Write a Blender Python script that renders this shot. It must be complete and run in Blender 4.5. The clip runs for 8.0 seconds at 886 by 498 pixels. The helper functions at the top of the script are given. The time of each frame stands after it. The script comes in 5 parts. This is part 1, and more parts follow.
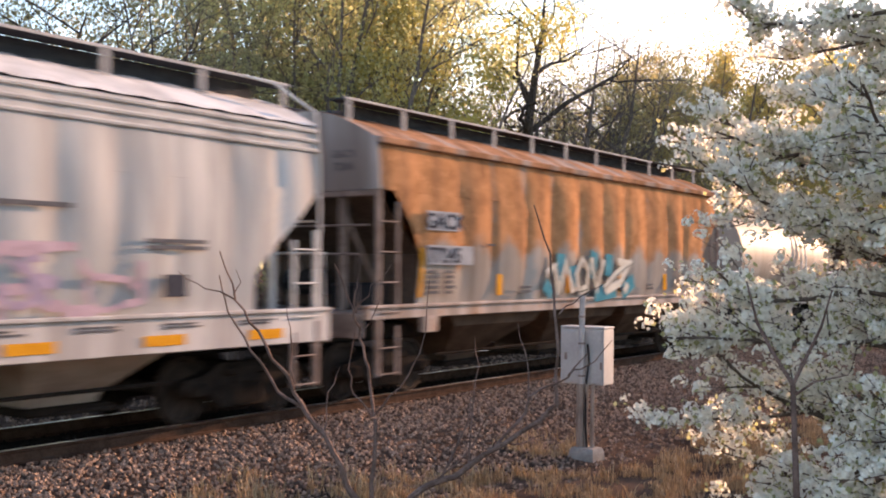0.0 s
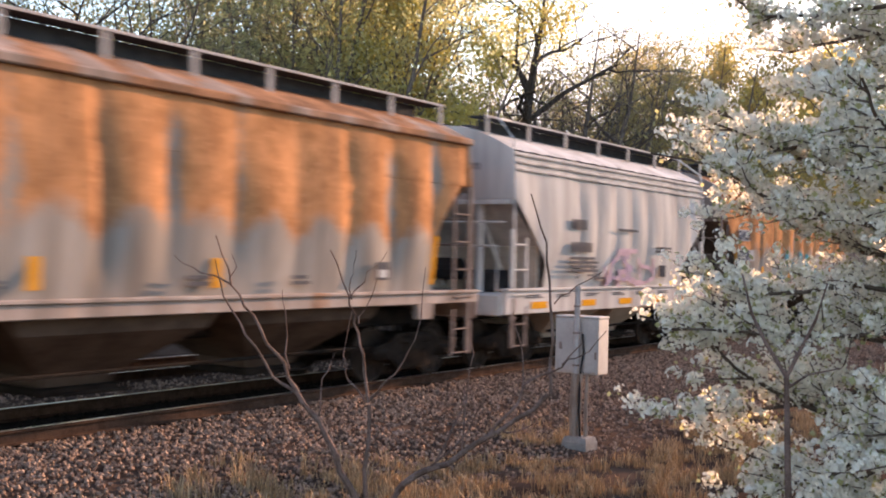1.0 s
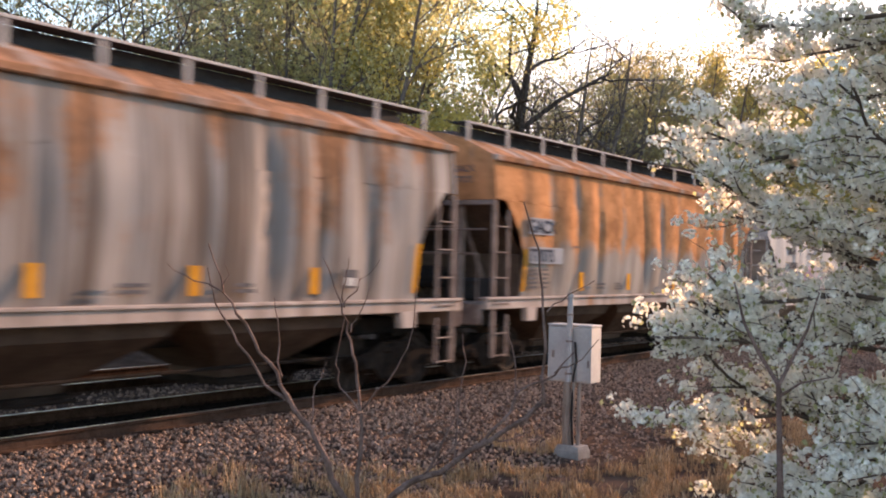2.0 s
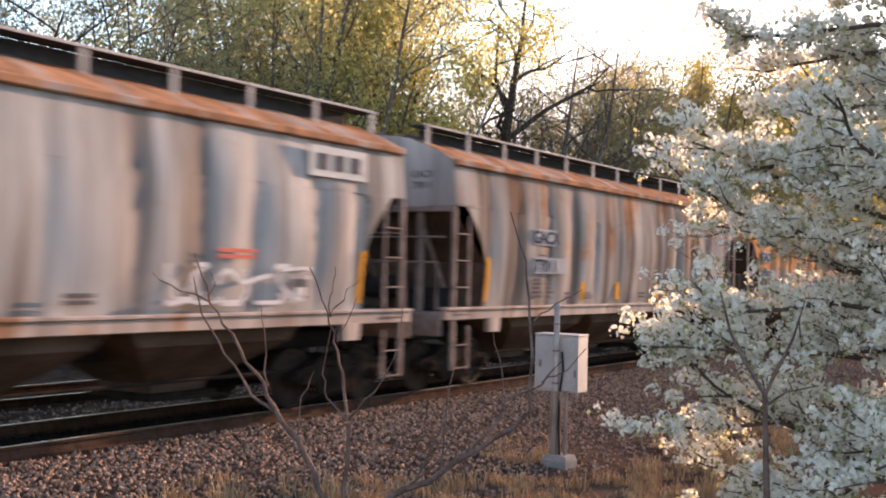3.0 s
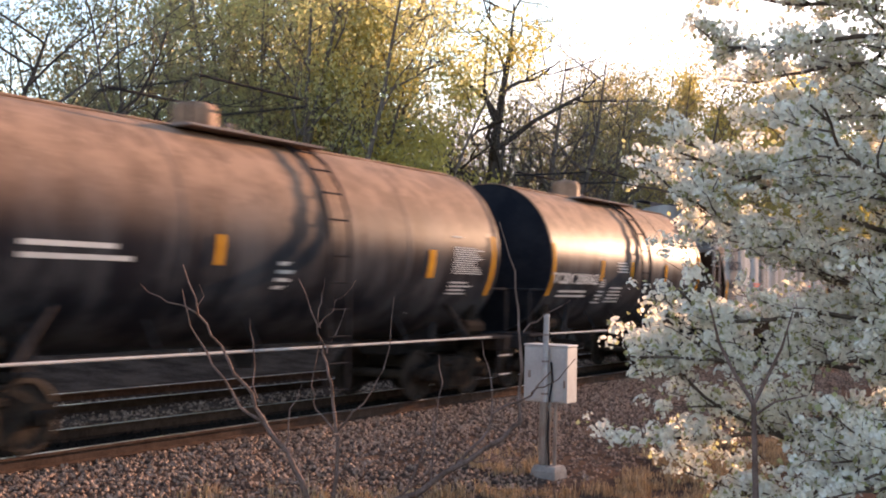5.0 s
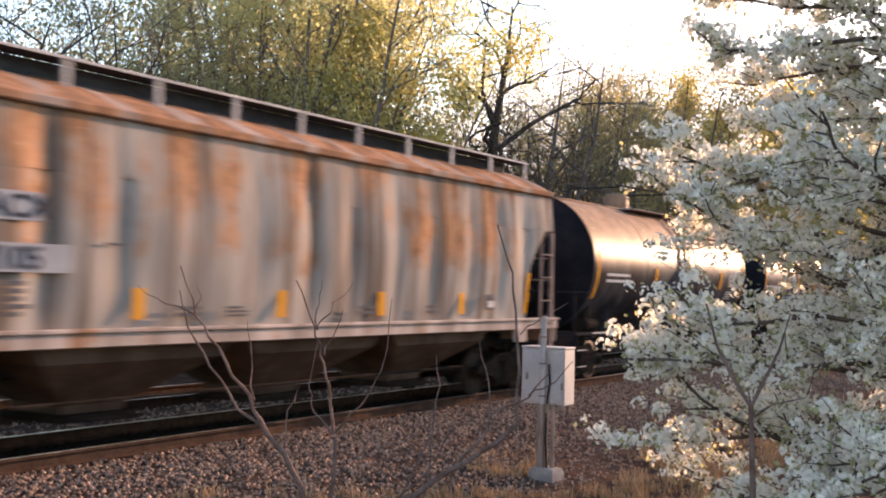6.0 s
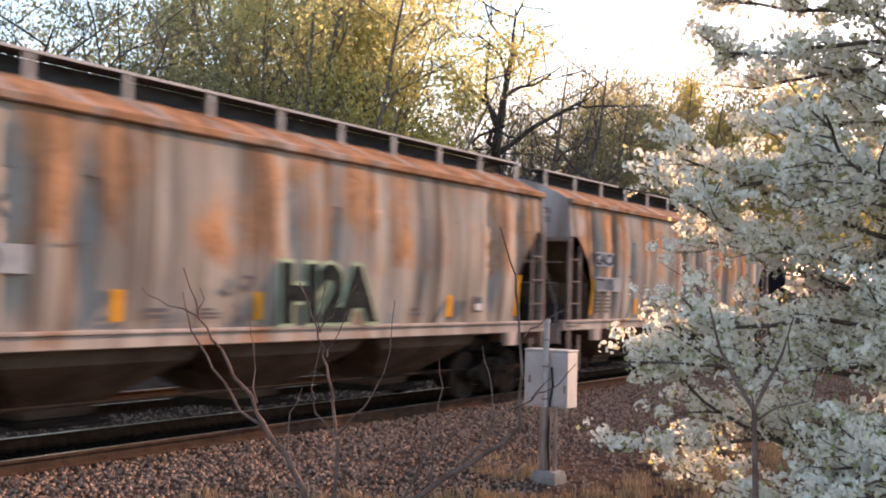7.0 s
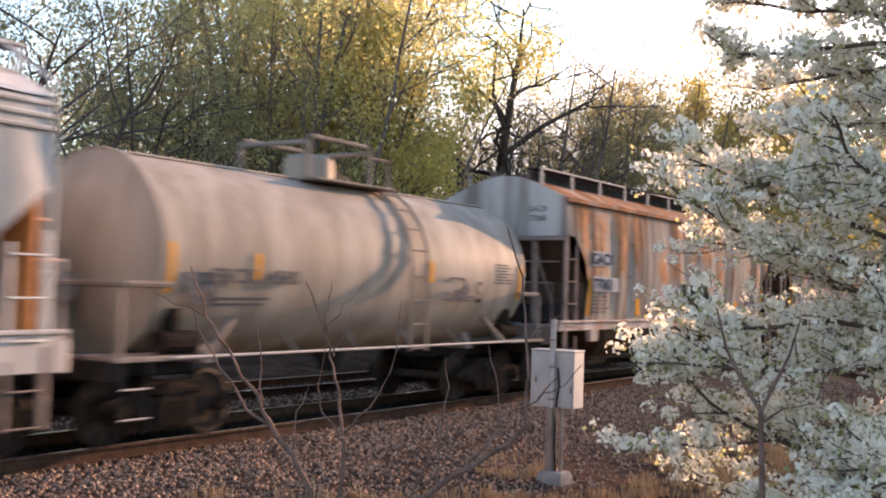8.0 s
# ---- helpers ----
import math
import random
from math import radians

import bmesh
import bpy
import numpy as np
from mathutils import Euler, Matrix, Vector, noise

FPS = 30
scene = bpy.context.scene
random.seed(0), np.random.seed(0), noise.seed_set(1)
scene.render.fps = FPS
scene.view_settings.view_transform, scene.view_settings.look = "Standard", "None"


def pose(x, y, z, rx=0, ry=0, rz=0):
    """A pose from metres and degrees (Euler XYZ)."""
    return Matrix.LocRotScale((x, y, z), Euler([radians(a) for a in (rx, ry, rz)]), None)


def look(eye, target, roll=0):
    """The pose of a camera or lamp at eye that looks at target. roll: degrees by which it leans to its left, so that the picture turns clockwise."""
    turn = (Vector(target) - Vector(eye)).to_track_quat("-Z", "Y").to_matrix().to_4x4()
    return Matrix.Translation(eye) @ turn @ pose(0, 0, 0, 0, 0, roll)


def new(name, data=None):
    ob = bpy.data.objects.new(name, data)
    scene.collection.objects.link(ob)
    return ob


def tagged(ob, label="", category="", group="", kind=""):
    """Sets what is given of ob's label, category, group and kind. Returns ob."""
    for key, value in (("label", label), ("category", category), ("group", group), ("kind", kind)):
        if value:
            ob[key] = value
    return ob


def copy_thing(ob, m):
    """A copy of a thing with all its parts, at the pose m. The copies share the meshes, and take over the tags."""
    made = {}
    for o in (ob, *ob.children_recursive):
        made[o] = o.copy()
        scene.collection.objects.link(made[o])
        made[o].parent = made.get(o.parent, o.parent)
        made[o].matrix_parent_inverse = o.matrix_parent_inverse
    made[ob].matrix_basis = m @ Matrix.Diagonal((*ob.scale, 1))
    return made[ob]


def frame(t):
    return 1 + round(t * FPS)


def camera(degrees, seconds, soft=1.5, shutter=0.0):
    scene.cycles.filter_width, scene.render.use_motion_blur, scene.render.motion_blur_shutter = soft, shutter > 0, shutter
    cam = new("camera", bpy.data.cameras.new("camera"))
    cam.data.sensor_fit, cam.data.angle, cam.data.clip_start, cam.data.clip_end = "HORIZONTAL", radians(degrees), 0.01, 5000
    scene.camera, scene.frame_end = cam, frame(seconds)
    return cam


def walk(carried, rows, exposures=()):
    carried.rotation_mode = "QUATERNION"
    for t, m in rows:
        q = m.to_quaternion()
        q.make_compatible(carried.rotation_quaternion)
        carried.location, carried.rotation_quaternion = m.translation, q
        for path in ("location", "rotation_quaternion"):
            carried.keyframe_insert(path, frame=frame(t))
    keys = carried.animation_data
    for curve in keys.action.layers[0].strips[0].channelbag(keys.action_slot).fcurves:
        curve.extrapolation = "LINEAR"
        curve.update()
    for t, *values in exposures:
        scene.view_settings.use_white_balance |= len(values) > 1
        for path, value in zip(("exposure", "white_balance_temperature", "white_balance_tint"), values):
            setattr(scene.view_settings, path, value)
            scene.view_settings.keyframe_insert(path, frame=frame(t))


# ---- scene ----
cam = camera(45.0, 8.0, soft=1.95, shutter=0.4)
PATH = [
    (0.0, -55.293, 1.077, -0.420), (0.5, -55.421, 0.738, -0.639), (1.0, -55.496, 0.418, -1.272), (1.5, -55.656, 0.611, -1.479),
    (2.0, -55.884, 0.864, -1.364), (3.5, -56.890, 1.575, -1.251), (4.0, -57.029, 1.699, -1.146), (4.5, -57.080, 1.890, -1.110),
    (6.0, -57.297, 2.098, -1.252), (6.5, -57.218, 2.143, -1.357), (7.0, -57.141, 2.231, -1.386), (7.5, -57.061, 2.276, -1.566),
    (8.0, -56.785, 2.212, -1.632)]
walk(cam, [(t, pose(0, 0, 2.08, 90 + pitch, roll, yaw)) for t, yaw, pitch, roll in PATH],
     exposures=[(0.0, 1.98, 6350, 20), (8.0, 1.98, 6350, 20)])

# ---- light ----
SUN_AZ, SUN_EL = -7.0, 9.5
world = bpy.data.worlds.new("sky")
scene.world = world
world.use_nodes = True
wn = world.node_tree
sky = wn.nodes.new("ShaderNodeTexSky")
sky.sky_type = 'NISHITA'
sky.sun_disc = False
sky.sun_elevation = radians(SUN_EL)
sky.sun_rotation = radians(90 - SUN_AZ)
sky.dust_density = 0.8
bg = wn.nodes["Background"]
sky_cap = wn.nodes.new("ShaderNodeVectorMath")  # caps the sky's brightness: no glare spot round the sun
sky_cap.operation = 'MINIMUM'
sky_cap.inputs[1].default_value = (4.8, 4.5, 4.2)
wn.links.new(sky.outputs[0], sky_cap.inputs[0])
wn.links.new(sky_cap.outputs[0], bg.inputs[0])
bg.inputs[1].default_value = 0.15
sun = new("sun", bpy.data.lights.new("sun", 'SUN'))
sun.data.energy = 5.0
sun.data.angle = radians(0.6)
sun.data.color = (1.0, 0.62, 0.36)
ca, sa, ce, se = math.cos(radians(SUN_AZ)), math.sin(radians(SUN_AZ)), math.cos(radians(SUN_EL)), math.sin(radians(SUN_EL))
sun.matrix_basis = look((60 * ca * ce, 60 * sa * ce, 60 * se), (0, 0, 0))


# ---- materials ----
def nodes_of(name, rough=0.8, metal=0.0):
    m = bpy.data.materials.new(name)
    m.use_nodes = True
    nt = m.node_tree
    b = nt.nodes["Principled BSDF"]
    b.inputs["Roughness"].default_value = rough
    b.inputs["Metallic"].default_value = metal
    return m, nt, b


def coords(nt, scale=(1, 1, 1), shift_by_object=True):
    tc = nt.nodes.new("ShaderNodeTexCoord")
    mp = nt.nodes.new("ShaderNodeMapping")
    mp.inputs["Scale"].default_value = scale
    nt.links.new(tc.outputs["Object"], mp.inputs["Vector"])
    if shift_by_object:
        oi = nt.nodes.new("ShaderNodeObjectInfo")
        mu = nt.nodes.new("ShaderNodeMath")
        mu.operation = 'MULTIPLY'
        mu.inputs[1].default_value = 37.0
        nt.links.new(oi.outputs["Random"], mu.inputs[0])
        nt.links.new(mu.outputs[0], mp.inputs["Location"])
    return mp.outputs[0]


def noise_of(nt, vec, scale, detail=4.0, rough=0.6):
    n = nt.nodes.new("ShaderNodeTexNoise")
    n.inputs["Scale"].default_value = scale
    n.inputs["Detail"].default_value = detail
    n.inputs["Roughness"].default_value = rough
    nt.links.new(vec, n.inputs["Vector"])
    return n.outputs["Fac"]


def ramp_of(nt, fac, lo, hi):
    r = nt.nodes.new("ShaderNodeMapRange")
    r.interpolation_type = 'SMOOTHSTEP'
    r.inputs["From Min"].default_value = lo
    r.inputs["From Max"].default_value = hi
    nt.links.new(fac, r.inputs["Value"])
    return r.outputs[0]


def math_of(nt, op, a, b):
    m = nt.nodes.new("ShaderNodeMath")
    m.operation = op
    for i, v in enumerate((a, b)):
        if isinstance(v, (int, float)):
            m.inputs[i].default_value = v
        else:
            nt.links.new(v, m.inputs[i])
    return m.outputs[0]


def mix_of(nt, fac, a, b):
    m = nt.nodes.new("ShaderNodeMix")
    m.data_type = 'RGBA'
    if isinstance(fac, (int, float)):
        m.inputs[0].default_value = fac
    else:
        nt.links.new(fac, m.inputs[0])
    for i, v in ((6, a), (7, b)):
        if isinstance(v, tuple):
            m.inputs[i].default_value = (*v, 1)
        else:
            nt.links.new(v, m.inputs[i])
    return m.outputs[2]


def bump_of(nt, b, height, strength, distance=0.02):
    bu = nt.nodes.new("ShaderNodeBump")
    bu.inputs["Strength"].default_value = strength
    bu.inputs["Distance"].default_value = distance
    nt.links.new(height, bu.inputs["Height"])
    nt.links.new(bu.outputs[0], b.inputs["Normal"])


def surface(name, c1, c2, scale=4.0, rough=0.8, metal=0.0, bump=0.3, stretch=(1, 1, 1), island=False, c3=None, spec=0.0):
    """Two tones mixed by coarse and fine noise, with relief."""
    m, nt, b = nodes_of(name, rough, metal)
    b.inputs["Specular IOR Level"].default_value = spec
    vec = coords(nt, stretch)
    coarse, fine = noise_of(nt, vec, scale), noise_of(nt, vec, scale * 9, 6.0, 0.7)
    f = math_of(nt, 'ADD', math_of(nt, 'MULTIPLY', coarse, 0.6), math_of(nt, 'MULTIPLY', fine, 0.4))
    col = mix_of(nt, ramp_of(nt, f, 0.36, 0.64), c1, c2)
    if island:
        ge = nt.nodes.new("ShaderNodeNewGeometry")
        col = mix_of(nt, math_of(nt, 'MULTIPLY', ge.outputs["Random Per Island"], 0.85), col, c3 or c2)
    nt.links.new(col, b.inputs["Base Color"])
    if bump:
        bump_of(nt, b, fine, bump)
    return m


def weathered(name, paint, rust, amount, streak, gloss=0.55, low=2.25, panel=1.114, spec=0.0, by_panel=0.17, ragged=0.9, soft=0.34, specks=0.35):
    """Old car paint: rust blooms on the upper sheets, panel by panel, vertical dirt streaks, faded patches."""
    m, nt, b = nodes_of(name, gloss)
    b.inputs["Specular IOR Level"].default_value = spec
    vec = coords(nt)
    tall = coords(nt, (1.0, 1.0, 0.16))
    sep = nt.nodes.new("ShaderNodeSeparateXYZ")
    tc = nt.nodes.new("ShaderNodeTexCoord")
    nt.links.new(tc.outputs["Object"], sep.inputs[0])
    blot = noise_of(nt, vec, 0.55, 5.0, 0.62)
    mottle = noise_of(nt, vec, 2.3, 6.0, 0.7)
    drip = noise_of(nt, tall, 1.5, 5.0, 0.65)
    grit = noise_of(nt, vec, 14.0, 6.0, 0.75)
    swell = math_of(nt, 'ABSOLUTE', math_of(nt, 'SINE', math_of(nt, 'MULTIPLY', math_of(nt, 'ADD', sep.outputs["X"], 6.5 * panel), math.pi / panel), 0.0), 0.0)
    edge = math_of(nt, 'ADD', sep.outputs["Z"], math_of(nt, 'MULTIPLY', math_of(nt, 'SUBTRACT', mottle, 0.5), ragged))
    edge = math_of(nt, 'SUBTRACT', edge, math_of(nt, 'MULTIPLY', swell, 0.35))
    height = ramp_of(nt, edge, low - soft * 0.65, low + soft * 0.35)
    rmask = math_of(nt, 'ADD', math_of(nt, 'MULTIPLY', blot, 0.62), math_of(nt, 'MULTIPLY', drip, 0.5))
    rmask = math_of(nt, 'ADD', rmask, math_of(nt, 'MULTIPLY', grit, 0.14))
    rmask = math_of(nt, 'ADD', rmask, math_of(nt, 'MULTIPLY', swell, by_panel))
    rmask = ramp_of(nt, rmask, 0.84 + by_panel - amount * 0.52, 0.96 + by_panel - amount * 0.52)
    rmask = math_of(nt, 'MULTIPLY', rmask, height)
    speck = ramp_of(nt, math_of(nt, 'ADD', math_of(nt, 'MULTIPLY', grit, 0.6), math_of(nt, 'MULTIPLY', drip, 0.5)), 0.66, 0.74)
    rmask = math_of(nt, 'MAXIMUM', rmask, math_of(nt, 'MULTIPLY', speck, specks * min(1.0, amount + 0.2)))
    faded = tuple(min(1.0, c * 1.3 + 0.04) for c in paint)
    base = mix_of(nt, ramp_of(nt, drip, 0.35, 0.65), paint, faded)
    rusty = mix_of(nt, ramp_of(nt, mottle, 0.35, 0.65), rust, tuple(c * 0.6 for c in rust))
    rusty = mix_of(nt, ramp_of(nt, grit, 0.55, 0.7), rusty, tuple(min(1.0, c * 1.25 + 0.03) for c in rust))
    col = mix_of(nt, rmask, base, rusty)
    dirt = noise_of(nt, coords(nt, (2.4, 1.0, 0.10)), 1.1, 4.0, 0.55)
    dmask = math_of(nt, 'MULTIPLY', ramp_of(nt, dirt, 0.44, 0.62), streak)
    col = mix_of(nt, dmask, col, (0.088, 0.063, 0.048))
    nt.links.new(col, b.inputs["Base Color"])
    nt.links.new(math_of(nt, 'ADD', math_of(nt, 'MULTIPLY', rmask, 0.3), gloss), b.inputs["Roughness"])
    bump_of(nt, b, math_of(nt, 'ADD', grit, blot), 0.12)
    return m


def leafy(name, c1, c2, through_col, share=0.45):
    m = bpy.data.materials.new(name)
    m.use_nodes = True
    nt = m.node_tree
    b = nt.nodes["Principled BSDF"]
    out = nt.nodes["Material Output"]
    ge = nt.nodes.new("ShaderNodeNewGeometry")
    col = mix_of(nt, ge.outputs["Random Per Island"], c1, c2)
    nt.links.new(col, b.inputs["Base Color"])
    b.inputs["Roughness"].default_value = 0.65
    tr = nt.nodes.new("ShaderNodeBsdfTranslucent")
    tr.inputs[0].default_value = (*through_col, 1)
    ms = nt.nodes.new("ShaderNodeMixShader")
    ms.inputs[0].default_value = share
    nt.links.new(b.outputs[0], ms.inputs[1])
    nt.links.new(tr.outputs[0], ms.inputs[2])
    nt.links.new(ms.outputs[0], out.inputs[0])
    return m


M_BALLAST = surface("ballast_stone", (0.040, 0.026, 0.020), (0.17, 0.112, 0.085), 5, 0.9, island=True, c3=(0.38, 0.265, 0.20))
M_EARTH = surface("ballast_ground", (0.035, 0.024, 0.019), (0.095, 0.064, 0.048), 1.2, 0.95, bump=0.9)
# near-black ballast: the shade under the train is put into its colour
M_SHADE_STONE = surface("shade_painted_stone", (0.008, 0.007, 0.007), (0.022, 0.018, 0.016), 5, 0.9, island=True, c3=(0.032, 0.026, 0.022))
M_STRAW = surface("dry_grass", (0.40, 0.27, 0.15), (0.58, 0.41, 0.24), 8, 0.85, island=True, c3=(0.17, 0.12, 0.07))
M_GRATE = surface("slate_grey_grating", (0.035, 0.038, 0.046), (0.07, 0.072, 0.08), 9, 0.7)
M_RAIL = surface("rusty_rail", (0.038, 0.024, 0.018), (0.075, 0.048, 0.035), 6, 0.8)
M_RAILTOP = surface("worn_steel", (0.50, 0.48, 0.46), (0.62, 0.60, 0.58), 3, 0.28, 1.0, bump=0.05, spec=0.5)
M_TIE = surface("creosote_wood", (0.03, 0.023, 0.018), (0.07, 0.052, 0.04), 6, 0.9, stretch=(6, 0.6, 3))
M_BLACK = surface("grimy_black_steel", (0.017, 0.017, 0.020), (0.038, 0.034, 0.033), 3, 0.65)
M_TRUCK = surface("grimy_cast_iron", (0.013, 0.011, 0.010), (0.032, 0.026, 0.022), 5, 0.85, spec=0.0)
M_WHEEL = surface("wheel_steel", (0.018, 0.015, 0.014), (0.045, 0.036, 0.03), 6, 0.65, spec=0.02)
M_YELLOW = surface("yellow_reflector", (0.50, 0.22, 0.015), (0.62, 0.29, 0.025), 8, 0.4, bump=0.02)
M_WHITE = surface("white_marking", (0.40, 0.39, 0.385), (0.52, 0.51, 0.50), 10, 0.6, bump=0.03)
M_GREYMARK = surface("faded_dark_marking", (0.07, 0.068, 0.075), (0.13, 0.125, 0.13), 10, 0.7, bump=0.03)
M_BOX = surface("galvanised_cabinet", (0.35, 0.335, 0.325), (0.43, 0.41, 0.395), 3, 0.5, 0.0, bump=0.05, spec=0.1)
M_POST = surface("weathered_post", (0.17, 0.13, 0.11), (0.30, 0.25, 0.21), 5, 0.9, stretch=(4, 4, 0.5))
M_PIPE = surface("grey_conduit", (0.31, 0.295, 0.29), (0.42, 0.40, 0.39), 4, 0.5)
M_CONCRETE = surface("old_concrete", (0.20, 0.185, 0.172), (0.30, 0.28, 0.26), 6, 0.95)
M_BARK = surface("grey_bark", (0.10, 0.083, 0.075), (0.21, 0.175, 0.155), 6, 0.95, stretch=(3, 3, 0.6))
M_DEADWOOD = surface("dark_grey_bark", (0.05, 0.042, 0.038), (0.12, 0.10, 0.09), 6, 0.95, stretch=(3, 3, 0.6))
M_ORANGE = surface("orange_primer", (0.42, 0.19, 0.075), (0.55, 0.26, 0.11), 2, 0.8)
M_TWIG = surface("bare_twig", (0.095, 0.062, 0.05), (0.20, 0.135, 0.115), 9, 0.8)
M_DARKTWIG = surface("pear_bark", (0.07, 0.052, 0.042), (0.16, 0.125, 0.10), 9, 0.9)
M_LEAF_Y = leafy("yellow_green_leaves", (0.30, 0.27, 0.075), (0.44, 0.375, 0.11), (0.58, 0.49, 0.13), 0.5)
M_LEAF_G = leafy("olive_green_leaves", (0.32, 0.305, 0.13), (0.46, 0.43, 0.18), (0.56, 0.54, 0.25), 0.58)
M_LEAF_B = leafy("golden_bud_leaves", (0.26, 0.21, 0.085), (0.37, 0.295, 0.12), (0.46, 0.365, 0.13), 0.5)
M_LEAF_S = leafy("grey_brown_buds", (0.20, 0.18, 0.10), (0.30, 0.265, 0.15), (0.38, 0.33, 0.16), 0.5)
M_PETAL = leafy("white_petals", (0.82, 0.775, 0.67), (0.91, 0.865, 0.76), (0.81, 0.77, 0.67), 0.45)
M_PEARLEAF = leafy("young_pear_leaves", (0.30, 0.30, 0.14), (0.43, 0.42, 0.20), (0.42, 0.41, 0.20))

GREY = (0.235, 0.208, 0.186)
RUST = (0.48, 0.235, 0.11)
M_HOPPER = {
    "rusty": weathered("rust_bloomed_grey_paint", GREY, RUST, 0.95, 0.35),
    "patchy": weathered("patchy_rusty_grey_paint", GREY, (0.38, 0.21, 0.12), 0.52, 0.75, by_panel=0.06),
    "streaked": weathered("streaked_grey_paint", (0.225, 0.203, 0.19), (0.34, 0.18, 0.10), 0.5, 0.8, by_panel=0.08),
    "pale": weathered("pale_streaked_paint", (0.28, 0.265, 0.26), (0.30, 0.20, 0.14), 0.3, 0.65),
    "white": weathered("white_hopper_paint", (0.345, 0.33, 0.32), (0.36, 0.27, 0.21), 0.02, 0.2),
}
M_ROOF = weathered("rusty_roof_paint", (0.25, 0.19, 0.16), (0.36, 0.19, 0.11), 0.72, 0.4, low=3.0)
M_ROOFW = weathered("white_roof_paint", (0.42, 0.40, 0.39), (0.36, 0.26, 0.20), 0.1, 0.15, low=3.0)
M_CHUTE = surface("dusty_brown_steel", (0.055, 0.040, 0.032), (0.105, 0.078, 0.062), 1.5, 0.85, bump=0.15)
M_CHUTEW = surface("dusty_cream_steel", (0.26, 0.22, 0.19), (0.38, 0.33, 0.29), 1.5, 0.85, bump=0.15)
M_SILL = weathered("sill_paint", (0.30, 0.25, 0.225), (0.34, 0.18, 0.10), 0.42, 0.35, low=0.2)
M_SILLW = weathered("white_sill_paint", (0.39, 0.365, 0.355), (0.40, 0.26, 0.18), 0.15, 0.25, low=0.2)
M_STEEL = surface("brown_grey_steelwork", (0.15, 0.115, 0.10), (0.26, 0.21, 0.19), 3, 0.75)
M_STEELW = surface("white_steelwork", (0.45, 0.43, 0.42), (0.58, 0.56, 0.54), 3, 0.7)
M_GREYSTEEL = surface("grey_steelwork", (0.15, 0.128, 0.11), (0.23, 0.20, 0.18), 3, 0.7)
# black low on the barrel, blending to brown upward by height
M_TANK = weathered("brown_over_black_tank_paint", (0.013, 0.013, 0.017), (0.30, 0.185, 0.125), 1.9, 0.03, gloss=0.3, low=2.95, spec=0.02, panel=1000.0, ragged=0.25, soft=1.3, specks=0.05)
M_HEAD = surface("plain_black_tank_paint", (0.010, 0.011, 0.015), (0.02, 0.02, 0.024), 1.5, 0.6, bump=0.05)
M_TANKG = weathered("grey_tank_paint", (0.23, 0.20, 0.172), (0.20, 0.15, 0.11), 0.05, 0.16, gloss=0.55, spec=0.015, panel=1000.0)


